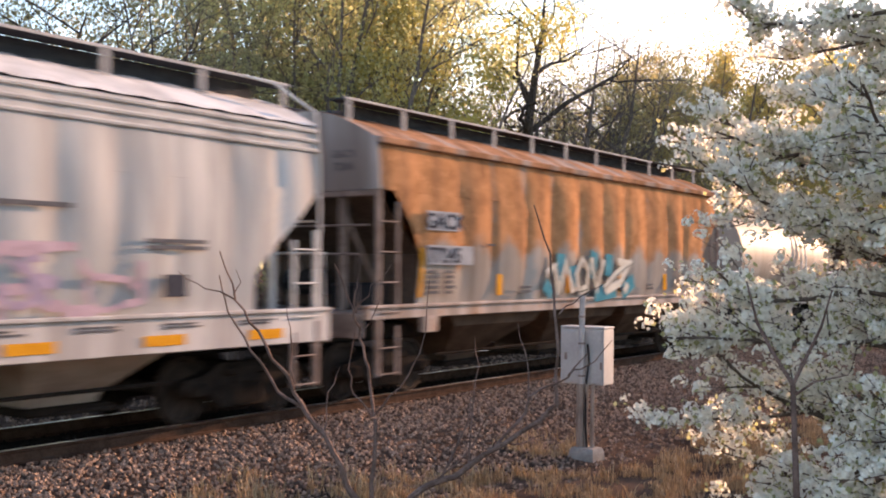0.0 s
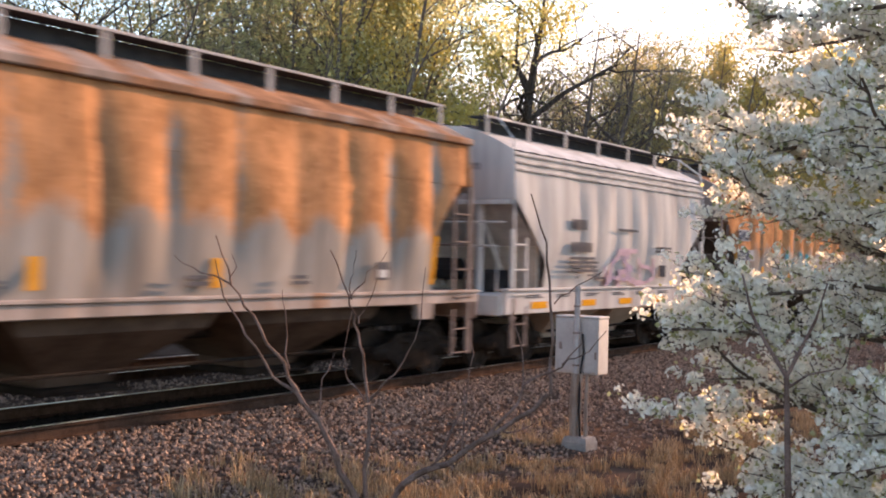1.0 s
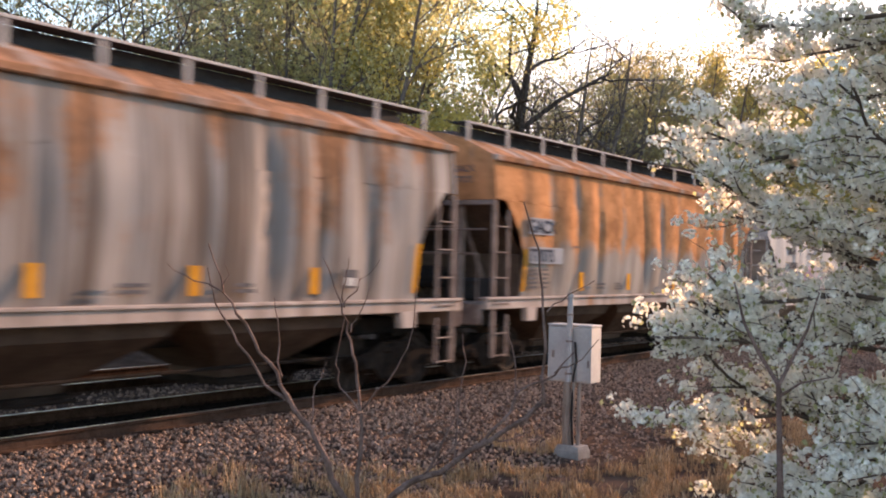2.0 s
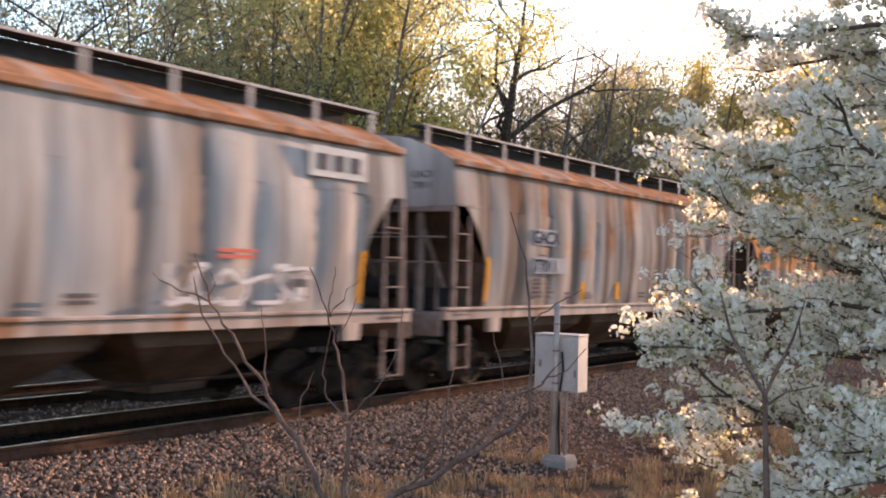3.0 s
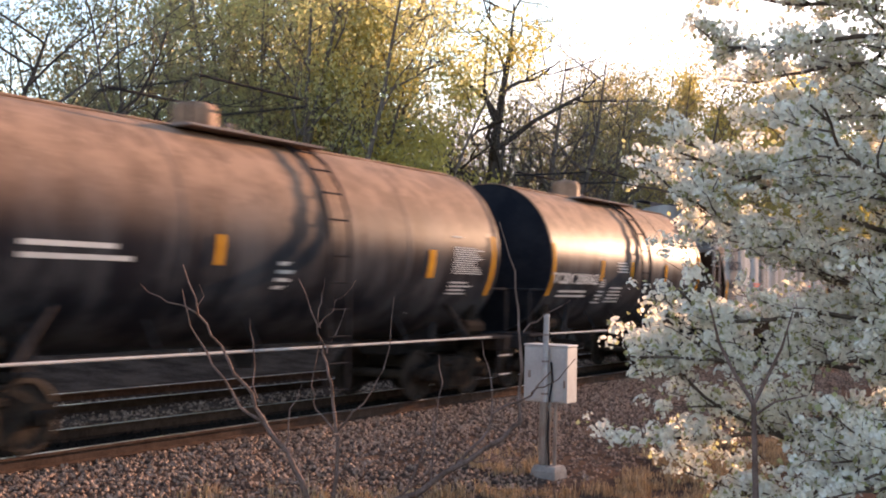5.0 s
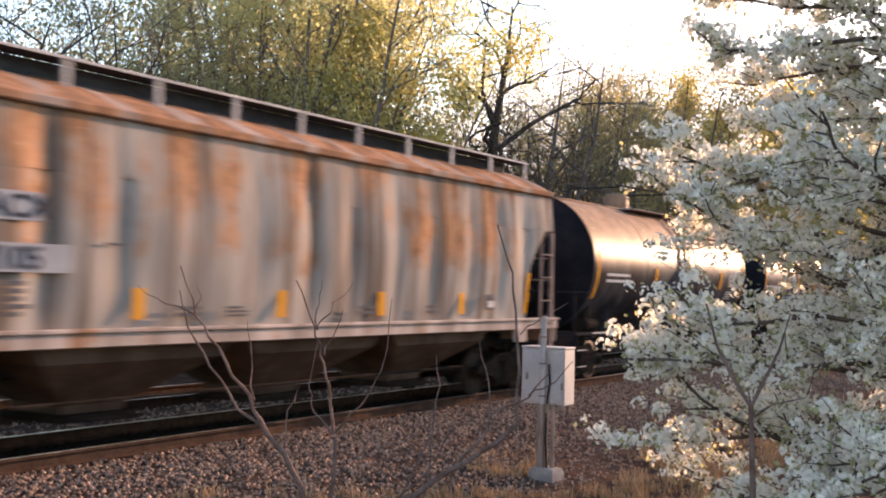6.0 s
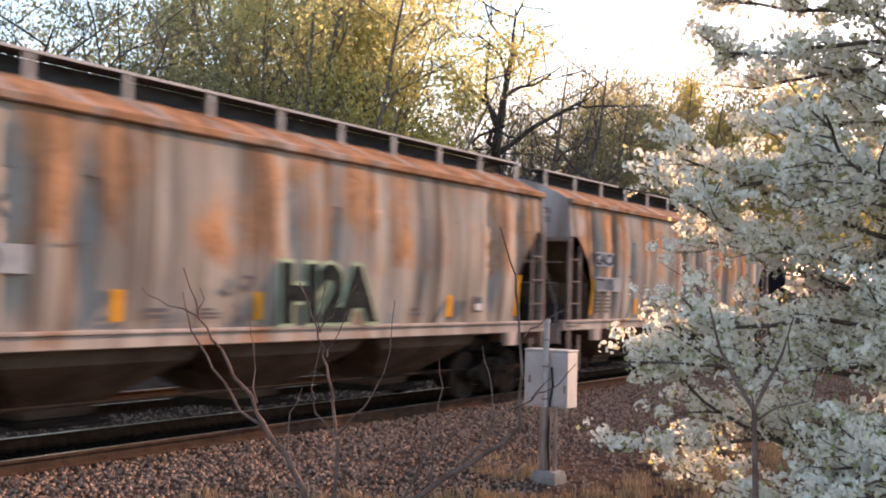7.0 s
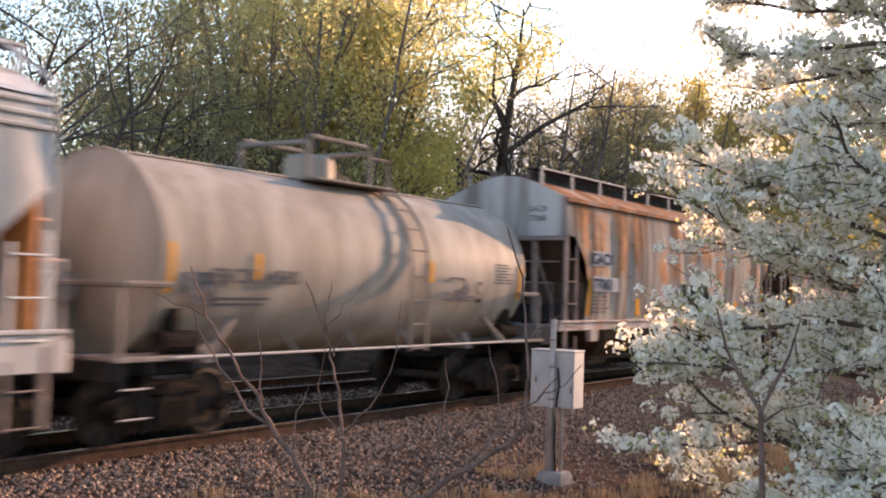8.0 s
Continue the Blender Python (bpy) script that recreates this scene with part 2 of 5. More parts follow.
# ---- mesh helpers ----
class Shape:
    """Collects vertices and faces of one mesh."""

    def __init__(self):
        self.v, self.f = [], []

    def add(self, verts, faces):
        n = len(self.v)
        self.v.extend([tuple(p) for p in verts])
        self.f.extend([tuple(i + n for i in f) for f in faces])
        return self

    def box(self, x0, x1, y0, y1, z0, z1, c=0.012):
        """A box with chamfered upright and long edges."""
        c = min(c, (x1 - x0) * 0.3, (y1 - y0) * 0.3, (z1 - z0) * 0.3)
        ring = [(x0 + c, y0), (x1 - c, y0), (x1, y0 + c), (x1, y1 - c), (x1 - c, y1), (x0 + c, y1), (x0, y1 - c), (x0, y0 + c)]
        cx, cy = (x0 + x1) / 2, (y0 + y1) / 2

        def inner(k):
            return [(cx + (x - cx) * (1 - 2 * c / (x1 - x0) * k), cy + (y - cy) * (1 - 2 * c / (y1 - y0) * k)) for x, y in ring]
        rows = [[(x, y, z0) for x, y in inner(1)], [(x, y, z0 + c) for x, y in ring], [(x, y, z1 - c) for x, y in ring], [(x, y, z1) for x, y in inner(1)]]
        return self.loft(rows, True, True)

    def loft(self, rows, closed=True, caps=False):
        n, m = len(rows), len(rows[0])
        faces = []
        for i in range(n - 1):
            for j in range(m if closed else m - 1):
                k = (j + 1) % m
                faces.append((i * m + j, i * m + k, (i + 1) * m + k, (i + 1) * m + j))
        if caps:
            faces.append(tuple(range(m - 1, -1, -1)))
            faces.append(tuple((n - 1) * m + j for j in range(m)))
        return self.add([p for r in rows for p in r], faces)

    def tube(self, pts, radii, sides=6, cap=True):
        pts = [Vector(p) for p in pts]
        if isinstance(radii, (int, float)):
            radii = [radii] * len(pts)
        rows = []
        up = Vector((0.31, 0.22, 0.92))
        for i, p in enumerate(pts):
            d = (pts[min(i + 1, len(pts) - 1)] - pts[max(i - 1, 0)]).normalized()
            a = d.cross(up if abs(d.dot(up)) < 0.95 else Vector((1, 0, 0))).normalized()
            b = d.cross(a)
            rows.append([p + (a * math.cos(2 * math.pi * k / sides) + b * math.sin(2 * math.pi * k / sides)) * radii[i] for k in range(sides)])
        return self.loft(rows, True, cap)

    def extrude_y(self, outline, y0, y1):
        """A closed x,z outline pulled from y0 to y1."""
        return self.loft([[(x, y0, z) for x, z in outline], [(x, y1, z) for x, z in outline]], True, True)

    def extrude_x(self, outline, x0, x1):
        return self.loft([[(x0, y, z) for y, z in outline], [(x1, y, z) for y, z in outline]], True, True)

    def mesh(self, name, smooth=None):
        me = bpy.data.meshes.new(name)
        me.from_pydata(self.v, [], self.f)
        bm = bmesh.new()
        bm.from_mesh(me)
        bmesh.ops.recalc_face_normals(bm, faces=bm.faces)
        bm.to_mesh(me)
        bm.free()
        if smooth:
            me.shade_smooth()
            me.set_sharp_from_angle(angle=radians(smooth))
        return me


def part(name, shape, material, parent=None, label="", smooth=None, at=None):
    """Links a shape (or a ready mesh) as one mesh object under a thing or a part."""
    me = shape.mesh(name, smooth) if isinstance(shape, Shape) else shape
    if not me.materials:
        me.materials.append(material)
    ob = new(name, me)
    ob.parent = parent
    if at is not None:
        ob.matrix_basis = at
    return tagged(ob, label)


def text_mesh(body, size):
    cu = bpy.data.curves.new("lettering", 'FONT')
    cu.body, cu.size, cu.extrude, cu.align_x, cu.offset = body, size, 0.002, 'CENTER', size * 0.02
    ob = new("lettering", cu)
    bpy.context.view_layer.update()
    me = bpy.data.meshes.new_from_object(ob.evaluated_get(bpy.context.evaluated_depsgraph_get()))
    bpy.data.objects.remove(ob)
    return me


def lettering(body, size, material, parent, x, y, z, lean=0.0, stretch=1.0):
    """Letters that face the near side (-y)."""
    me = text_mesh(body, size)
    me.transform(Matrix.Diagonal((stretch, 1, 1, 1)))
    return part("lettering", me, material, parent, at=pose(x, y, z, 90 + lean, 0, 0))


def end_lettering(body, size, material, parent, x, y, z):
    return part("lettering", text_mesh(body, size), material, parent, at=pose(x, y, z, 90, 0, -90))


# ---- ground ----
RAIL_Y, CENTRE_Y = 10.92, 11.675
SECOND_Y = CENTRE_Y + 3.85


def ground_z(x, y):
    """Height of the land: track bed, shallow ditch, and the bank where the viewer stands."""
    k = lambda a, b, v: (lambda s: s * s * (3 - 2 * s))(min(1.0, max(0.0, (v - a) / (b - a))))
    z = -0.56
    z += 0.375 * k(6.3, 9.4, y)
    z += 1.03 * (1 - k(0.6, 4.6, y))
    z += 0.5 * k(19, 23, y)
    z += 0.05 * noise.noise((x * 0.9, y * 0.9, 0)) * (1 - k(8.5, 9.6, y))
    return z


def axis(*spans):
    out = []
    for a, b, step in spans:
        n = max(1, int(round((b - a) / step)))
        out += [a + (b - a) * i / n for i in range(n)]
    return out + [spans[-1][1]]


gx = axis((-900, -60, 120), (-60, -6, 6), (-6, 34, 0.5), (34, 135, 6), (135, 300, 15), (300, 1500, 200))
gy = axis((-900, -70, 120), (-70, -6, 4), (-6, 11, 0.4), (11, 30, 2), (30, 100, 10), (100, 1400, 200))
g = Shape()
g.add([(x, y, ground_z(x, y)) for x in gx for y in gy],
      [(i * len(gy) + j, (i + 1) * len(gy) + j, (i + 1) * len(gy) + j + 1, i * len(gy) + j + 1) for i in range(len(gx) - 1) for j in range(len(gy) - 1)])
tagged(part("ground", g, M_EARTH, smooth=60), "bare brown earth and gravel beside the railway", "ground", kind="structure")


def scatter_stones(name, count, x0, x1, y0, y1, size, label, dens=None, material=None):
    rng = random.Random(5)
    base = np.array([(1, 0, 0), (0, 1, 0), (-1, 0, 0), (0, -1, 0), (0, 0, 1), (0, 0, -1)], float)
    faces = np.array([(0, 1, 4), (1, 2, 4), (2, 3, 4), (3, 0, 4), (1, 0, 5), (2, 1, 5), (3, 2, 5), (0, 3, 5)])
    r = np.random.RandomState(7)
    vs, fs, n = [], [], 0
    while n < count:
        x, y = x0 + (x1 - x0) * rng.random() ** 1.25, rng.uniform(y0, y1)
        if dens and rng.random() > dens(x, y):
            continue
        a, b, c = r.uniform(0, 6.28, 3)
        m = np.array(Euler((a, b, c)).to_matrix())
        p = base * (size * r.uniform(0.6, 1.35) * r.uniform(0.6, 1.1, (6, 3)))
        vs.append(p @ m.T + np.array((x, y, ground_z(x, y) + size * 0.3)))
        fs.append(faces + 6 * n)
        n += 1
    me = bpy.data.meshes.new(name)
    me.from_pydata(np.concatenate(vs).tolist(), [], np.concatenate(fs).tolist())
    return tagged(part(name, me, material or M_BALLAST), label, "gravel", kind="stuff")


scatter_stones("ballast", 38000, 3.5, 45, 6.3, 10.84, 0.031, "purplish-brown crushed stone ballast sloping from the rail",
               lambda x, y: 1.0 if y > 7.4 else 0.25 + 0.7 * (y - 6.3) / 1.1)
scatter_stones("track_ballast", 7000, 3, 40, 10.95, 13.2, 0.037, "crushed stone between the rails, the train's shade painted into its colour", material=M_SHADE_STONE)
scatter_stones("far_ballast", 7500, 4, 40, 13.2, 17.5, 0.038, "crushed stone ballast between the tracks")
# dark sheet between the rails, painting the train's shade on the bed
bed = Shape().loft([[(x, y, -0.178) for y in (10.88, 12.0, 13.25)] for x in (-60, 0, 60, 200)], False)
tagged(part("track_bed", bed, M_SHADE_STONE), "track bed under the train, coloured near-black for the shade there", "track bed", kind="structure")


def dry_grass():
    rng = random.Random(11)
    s = Shape()
    for i in range(7600):
        x = rng.uniform(5.5, 19)
        y = rng.uniform(4.2, 8.9)
        if noise.noise((x * 0.55, y * 0.7, 9.0)) + 0.45 * (9.5 - 0.2 * x - y) < -0.02 or noise.noise((x * 1.9, y * 1.9, 4.0)) < -0.02:
            continue
        z = ground_z(x, y)
        tall = 0.07 + 0.36 * rng.random() ** 1.8 * (1.0 if y < 8.0 else 0.7) * (1.0 if x < 9.5 else 0.55)
        for k in range(rng.randint(7, 13)):
            a, lean = rng.uniform(0, 6.28), rng.uniform(0.1, 0.75)
            px, py = x + rng.gauss(0, 0.05), y + rng.gauss(0, 0.05)
            h = tall * rng.uniform(0.5, 1.1)
            dx, dy, w = math.cos(a), math.sin(a), rng.uniform(0.003, 0.006)
            mid = (px + dx * lean * h * 0.35, py + dy * lean * h * 0.35, z + h * 0.6)
            tip = (px + dx * lean * h, py + dy * lean * h, z + h * (1 - 0.25 * lean))
            s.add([(px - dy * w, py + dx * w, z - 0.02), (px + dy * w, py - dx * w, z - 0.02), (mid[0] + dy * w, mid[1] - dx * w, mid[2]),
                   (mid[0] - dy * w, mid[1] + dx * w, mid[2]), tip], [(0, 1, 2, 3), (3, 2, 4)])
    return tagged(part("dry_grass", s, M_STRAW), "dry tan grass and dead weeds below the ballast", "grass", kind="stuff")


dry_grass()


# ---- tracks ----
def railway(y, label):
    """One track: two rails on tie plates over wooden ties."""
    track = tagged(new("railroad_track"), label, "railway track", kind="structure")
    track.location = (0, y, 0)
    foot = [(-0.075, -0.172), (0.075, -0.172), (0.075, -0.16), (0.012, -0.14), (0.010, -0.045), (0.036, -0.034), (0.036, -0.006), (0.030, 0.0),
            (-0.030, 0.0), (-0.036, -0.006), (-0.036, -0.034), (-0.010, -0.045), (-0.012, -0.14), (-0.075, -0.16)]
    for side in (-0.755, 0.755):
        s = Shape().extrude_x([(side + a, b) for a, b in foot], -80, 320)
        rail = part("rail", s, M_RAIL, track)
        part("railhead", Shape().box(-80, 320, side - 0.031, side + 0.031, -0.004, 0.002, 0.001), M_RAILTOP, rail, "polished steel running surface")
    tie = Shape().box(-0.115, 0.115, -1.3, 1.3, -0.36, -0.182, 0.015).mesh("tie")
    plate = Shape().box(-0.09, 0.09, -0.16, 0.16, -0.182, -0.168, 0.004).mesh("tie_plate")
    rng = random.Random(3)
    for i in range(90):
        t = part("tie", tie, M_TIE, track, at=pose(-2 + i * 0.53, rng.uniform(-0.04, 0.04), rng.uniform(-0.012, 0.0), 0, 0, rng.uniform(-1, 1)))
        if i < 70:
            part("tie_plate", plate, M_RAIL, t, at=pose(0, -0.755, 0))
    return track


railway(CENTRE_Y, "railway track with rusty rails on dark wooden ties")
railway(SECOND_Y, "second railway track with rusty rails behind the train")

# ---- freight cars ----
SPEED = 15.346
WHEEL_R = 0.457
cars, wheelsets = [], []
MESH = {}


def wheelset_mesh():
    if "wheelset" not in MESH:
        s = Shape()
        for side in (-1, 1):
            prof = [(0.06, 0.70), (0.12, 0.70), (0.14, 0.735), (0.36, 0.745), (0.385, 0.715), (0.455, 0.715), (0.457, 0.80), (0.40, 0.815), (0.375, 0.78), (0.16, 0.79), (0.13, 0.83), (0.06, 0.83)]
            s.loft([[(r * math.cos(a), side * y, r * math.sin(a)) for r, y in prof] for a in [2 * math.pi * k / 28 for k in range(28)] + [0.0]], True)
        s.tube([(0, -1.0, 0), (0, -0.7, 0), (0, 0.7, 0), (0, 1.0, 0)], [0.075, 0.085, 0.085, 0.075], 10)
        for side in (-1, 1):
            for k in range(3):
                a = k * 2.094
                s.tube([(0.045 * math.cos(a), side * 1.0, 0.045 * math.sin(a)), (0.045 * math.cos(a), side * 1.02, 0.045 * math.sin(a))], 0.018, 6)
        MESH["wheelset"] = s.mesh("wheelset", 40)
        MESH["wheelset"].materials.append(M_WHEEL)
    return MESH["wheelset"]


def sideframe_mesh():
    if "sideframe" not in MESH:
        s = Shape()
        top = [(-1.15, 0.50), (-1.08, 0.60), (-0.72, 0.66), (-0.45, 0.80), (0.45, 0.80), (0.72, 0.66), (1.08, 0.60), (1.15, 0.50), (1.12, 0.42), (0.98, 0.53), (0.74, 0.53),
               (0.66, 0.42), (0.42, 0.20), (-0.42, 0.20), (-0.66, 0.42), (-0.74, 0.53), (-0.98, 0.53), (-1.12, 0.42)]
        s.extrude_y(top, -0.09, 0.09)
        for x in (-0.86, 0.86):
            s.box(x - 0.12, x + 0.12, -0.13, 0.13, 0.36, 0.56, 0.03)
            s.tube([(x, -0.13, 0.457), (x, -0.19, 0.457)], [0.085, 0.07], 12)
        for x in (-0.2, 0.0, 0.2):
            s.tube([(x, -0.1, 0.24), (x, -0.1, 0.62)], 0.075, 10)
        s.box(-0.4, 0.4, -0.15, 0.15, 0.62, 0.74, 0.03)
        MESH["sideframe"] = s.mesh("sideframe", 40)
        MESH["sideframe"].materials.append(M_TRUCK)
    return MESH["sideframe"]


def truck(car, x):
    """A two-axle truck under a car: bolster, side frames, springs and rolling wheelsets."""
    s = Shape().box(-0.22, 0.22, -1.15, 1.15, 0.50, 0.78, 0.04)
    s.tube([(0, 0, 0.78), (0, 0, 0.95)], 0.2, 12)
    s.box(-0.75, -0.60, -0.8, 0.8, 0.38, 0.52, 0.02).box(0.60, 0.75, -0.8, 0.8, 0.38, 0.52, 0.02)
    t = part("truck", s, M_TRUCK, car, at=pose(x, 0, 0))
    for y, turn in ((-0.98, 0), (0.98, 180)):
        part("sideframe", sideframe_mesh(), M_TRUCK, t, at=pose(0, y, 0, 0, 0, turn))
    for dx in (-0.86, 0.86):
        w = part("wheelset", wheelset_mesh(), M_WHEEL, t, at=pose(dx, 0, WHEEL_R))
        wheelsets.append((w, dx))
    return t


def coupler(car, x, way):
    s = Shape().box(min(x, x + way * 0.62), max(x, x + way * 0.62), -0.09, 0.09, 0.76, 0.95, 0.03)
    s.box(min(x + way * 0.5, x + way * 0.86), max(x + way * 0.5, x + way * 0.86), -0.16, 0.14, 0.72, 1.0, 0.06)
    s.tube([(x + way * 0.1, 0.25, 0.85), (x + way * 0.4, 0.3, 0.55), (x + way * 0.8, 0.2, 0.6)], 0.035, 6)
    return part("coupler", s, M_TRUCK, car)


def rungs(holder, pts, material):
    for a, b in pts:
        part("rung", Shape().tube([a, b], 0.014, 6), material, holder)


def ladder(car, x0, x1, y, z0, z1, material, step=0.45, name="ladder"):
    """Side ladder: a wide corner stile with rungs and a thin second stile."""
    s = part(name, Shape().box(x0 - 0.05, x0 + 0.05, y - 0.015, y + 0.05, z0, z1, 0.01), material, car)
    part("stile", Shape().box(x1 - 0.03, x1 + 0.03, y - 0.015, y + 0.03, z0, z1 - 0.15, 0.008), material, s)
    n = int((z1 - 0.24 - z0) / step) + 1
    rungs(s, [((x0, y - 0.03, z0 + 0.04 + step * i), (x1, y - 0.03, z0 + 0.04 + step * i)) for i in range(n)], material)
    return s


def bars(car, x, y, z, width, height, rows, material, seed=0, name="stencil"):
    """Small stencilled lines that cannot be read, as thin raised bars facing the near side."""
    rng = random.Random(seed)
    s = Shape()
    pitch = height / rows
    for i in range(rows):
        w = width * rng.uniform(0.65, 1.0)
        s.box(x, x + w, y - 0.004, y, z - (i + 0.62) * pitch, z - i * pitch, 0.001)
    return part(name, s, material, car)


def bay_y(z, z0, z1, w0=1.50, bulge=0.10):
    return w0 + bulge * math.sin(math.pi * min(1.0, max(0.0, (z - z0) / (z1 - z0))))


def hopper(front, L, look_key, opts):
    """A covered hopper car; the origin is on the rail top under its middle."""
    white = opts.get("white", False)
    paint, roofm = M_HOPPER[look_key], (M_ROOFW if white else M_ROOF)
    sillm, steel, chute = (M_SILLW, M_STEELW, M_CHUTEW) if white else (M_SILL, M_STEEL, M_CHUTE)
    car = tagged(new("hopper_car"), opts["label"], "freight car", group="freight cars of the train")
    H = L / 2
    cars.append((car, front - H))
    SILL, EAVE, CUT = 1.50, 4.08, opts.get("cut", 3.30)
    inset = opts.get("inset", 1.05)
    rng = random.Random(opts["seed"])
    npan = opts.get("panels", 13)

    def cut_at(z):
        k = min(1.0, max(0.0, (CUT - z) / (CUT - 1.85)))
        if opts.get("straight"):
            return inset * min(1.0, k * 1.15)
        return inset * (0.33 + 0.67 * math.sin(min(1.0, k / 0.75) * math.pi / 2)) if k > 0 else 0.0
    zs = sorted([SILL + (EAVE - SILL) * i / 22 for i in range(23)] + [CUT, CUT - 0.002])
    nx = npan * 10
    depth = [rng.choice((0.15, 0.35, 0.6, 1.0)) for i in range(npan + 1)]
    for side in (-1, 1):
        rows = []
        for z in zs:
            c = cut_at(z)
            row = []
            for i in range(nx + 1):
                x = -H + c + (2 * H - 2 * c) * i / nx
                u = (x + H) / (2 * H) * npan
                k = min(npan - 1, int(u))
                scallop = abs(math.sin(math.pi * u)) ** 0.75
                env = math.sin(math.pi * (z - SILL) / (EAVE - SILL)) ** 0.7
                y = bay_y(z, SILL, EAVE) - 0.085 * depth[k] * (1 - scallop) * env * (0.6 if white else 1.0)
                y += 0.035 * noise.noise((x * 0.8 + opts["seed"] * 9.1, z * 0.9, side)) * env
                row.append((x, side * y, z))
            rows.append(row)
        part("side_sheet", Shape().loft(rows, False), paint, car, smooth=50)
        # eave rail and roof edge
        e = Shape()
        if white:
            for j, zz in enumerate((3.74, 3.88)):
                ridge = Shape().tube([(-H + 0.01, side * (bay_y(zz, SILL, EAVE) + 0.006), zz), (H - 0.01, side * (bay_y(zz, SILL, EAVE) + 0.006), zz)], 0.035, 8)
                part("side_ridge", ridge, paint, car)
            for zz in (4.02,):
                e.tube([(-H + 0.01, side * (bay_y(zz, SILL, EAVE) + 0.006), zz), (H - 0.01, side * (bay_y(zz, SILL, EAVE) + 0.006), zz)], 0.035, 8)
        else:
            e.box(-H, H, side * 1.53 - 0.06, side * 1.53 + 0.06, EAVE - 0.07, EAVE + 0.05, 0.02)
        part("eave_rail", e, paint if white else roofm, car)
        s = Shape().box(-H - 0.25, H + 0.25, side * 1.52 - 0.05, side * 1.52 + 0.05, 1.04 if white else 1.30, SILL + 0.012, 0.012)
        s.box(-H - 0.25, H + 0.25, side * 1.52 - 0.09, side * 1.52 + 0.09, SILL - 0.03, SILL + 0.02, 0.01)
        part("side_sill", s, sillm, car)
        if not white:
            for x in (-H + 1.35, H - 1.35):
                s = Shape().extrude_y([(x - 0.20, 1.32), (x + 0.20, 1.32), (x + 0.16, 1.06), (x - 0.16, 1.06)], side * 1.55 - 0.06, side * 1.55 + 0.06)
                part("jacking_pad", s, sillm, car)
    # roof: shallow arch
    rows = []
    for i in range(41):
        x = -H + 2 * H * i / 40
        rows.append([(x, 1.52 * math.sin(a), EAVE + 0.02 + 0.52 * (1 - (abs(math.sin(a))) ** 1.7) + 0.012 * math.sin(i * 2.4)) for a in [math.pi * (-0.5 + k / 16) for k in range(17)]])
    part("roof", Shape().loft(rows, False), roofm, car, smooth=50)
    # ends
    for way in (-1, 1):
        x = way * H
        arch = [(1.52 * math.sin(a), EAVE + 0.02 + 0.52 * (1 - abs(math.sin(a)) ** 1.7)) for a in [math.pi * (0.5 - k / 16) for k in range(17)]]
        outline = [(y, z - 0.004) for y, z in arch] + [(-bay_y(z, SILL, EAVE) + 0.004, z) for z in (3.9, 3.6, CUT)] + [(bay_y(z, SILL, EAVE) - 0.004, z) for z in (CUT, 3.6, 3.9)]
        part("end_panel", Shape().extrude_x(outline, x - way * 0.05, x - way * 0.002), (M_HOPPER["rusty"] if opts.get("rusty_end") else M_HOPPER["pale"]) if not white else paint, car)
        s = Shape().box(min(x, x - way * 0.08), max(x, x - way * 0.08), -1.5, 1.5, CUT - 0.1, CUT - 0.004, 0.015)
        part("end_beam", s, steel, car)
        # end slope sheet, from the panel down and inward
        top, bot = x - way * 0.06, x - way * 2.3
        s = Shape().loft([[(top, -1.45, CUT - 0.02), (top, 1.45, CUT - 0.02)], [(bot, -1.45, 1.4), (bot, 1.45, 1.4)]], False)
        s.loft([[(top - way * 0.03, -1.45, CUT - 0.02), (top - way * 0.03, 1.45, CUT - 0.02)], [(bot - way * 0.03, -1.45, 1.4), (bot - way * 0.03, 1.45, 1.4)]], False)
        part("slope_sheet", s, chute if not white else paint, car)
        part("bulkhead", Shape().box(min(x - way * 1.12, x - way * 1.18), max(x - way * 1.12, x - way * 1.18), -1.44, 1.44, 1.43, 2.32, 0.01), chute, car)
        # platform, posts, grab irons
        s = Shape().box(min(x + way * 0.3, x - way * 1.5), max(x + way * 0.3, x - way * 1.5), -1.46, 1.46, 1.30, 1.42, 0.015)
        s.box(min(x + way * 0.34, x + way * 0.26), max(x + way * 0.34, x + way * 0.26), -1.5, 1.5, 1.02, 1.40, 0.015)
        part("end_platform", s, steel, car)
        for y in (-0.75, 0.75):
            post = part("end_post", Shape().box(x - way * 0.12 - 0.06, x - way * 0.12 + 0.06, y - 0.05, y + 0.05, 1.42, CUT - 0.05, 0.01), steel, car)
            part("stay", Shape().tube([(x - way * 0.14, y, CUT - 0.3), (x - way * 1.2, y, 1.45)], 0.04, 6), steel, post)
        s = Shape().tube([(x + way * 0.3, -1.4, 1.42), (x + way * 0.3, -1.4, 2.3), (x + way * 0.3, 1.4, 2.3), (x + way * 0.3, 1.4, 1.42)], 0.02, 6)
        s.tube([(x + way * 0.05, -1.4, 2.75), (x + way * 0.05, 1.4, 2.75)], 0.018, 6)
        part("hand_rail", s, steel, car)
        s = Shape().tube([(x - way * 0.9, 0.2, 1.85), (x - way * 0.9, 1.1, 1.85)], 0.22, 14)
        s.box(min(x - way * 0.4, x - way * 1.1), max(x - way * 0.4, x - way * 1.1), -0.9, -0.2, 1.42, 1.85, 0.05)
        part("brake_reservoir", s, M_BLACK, car)
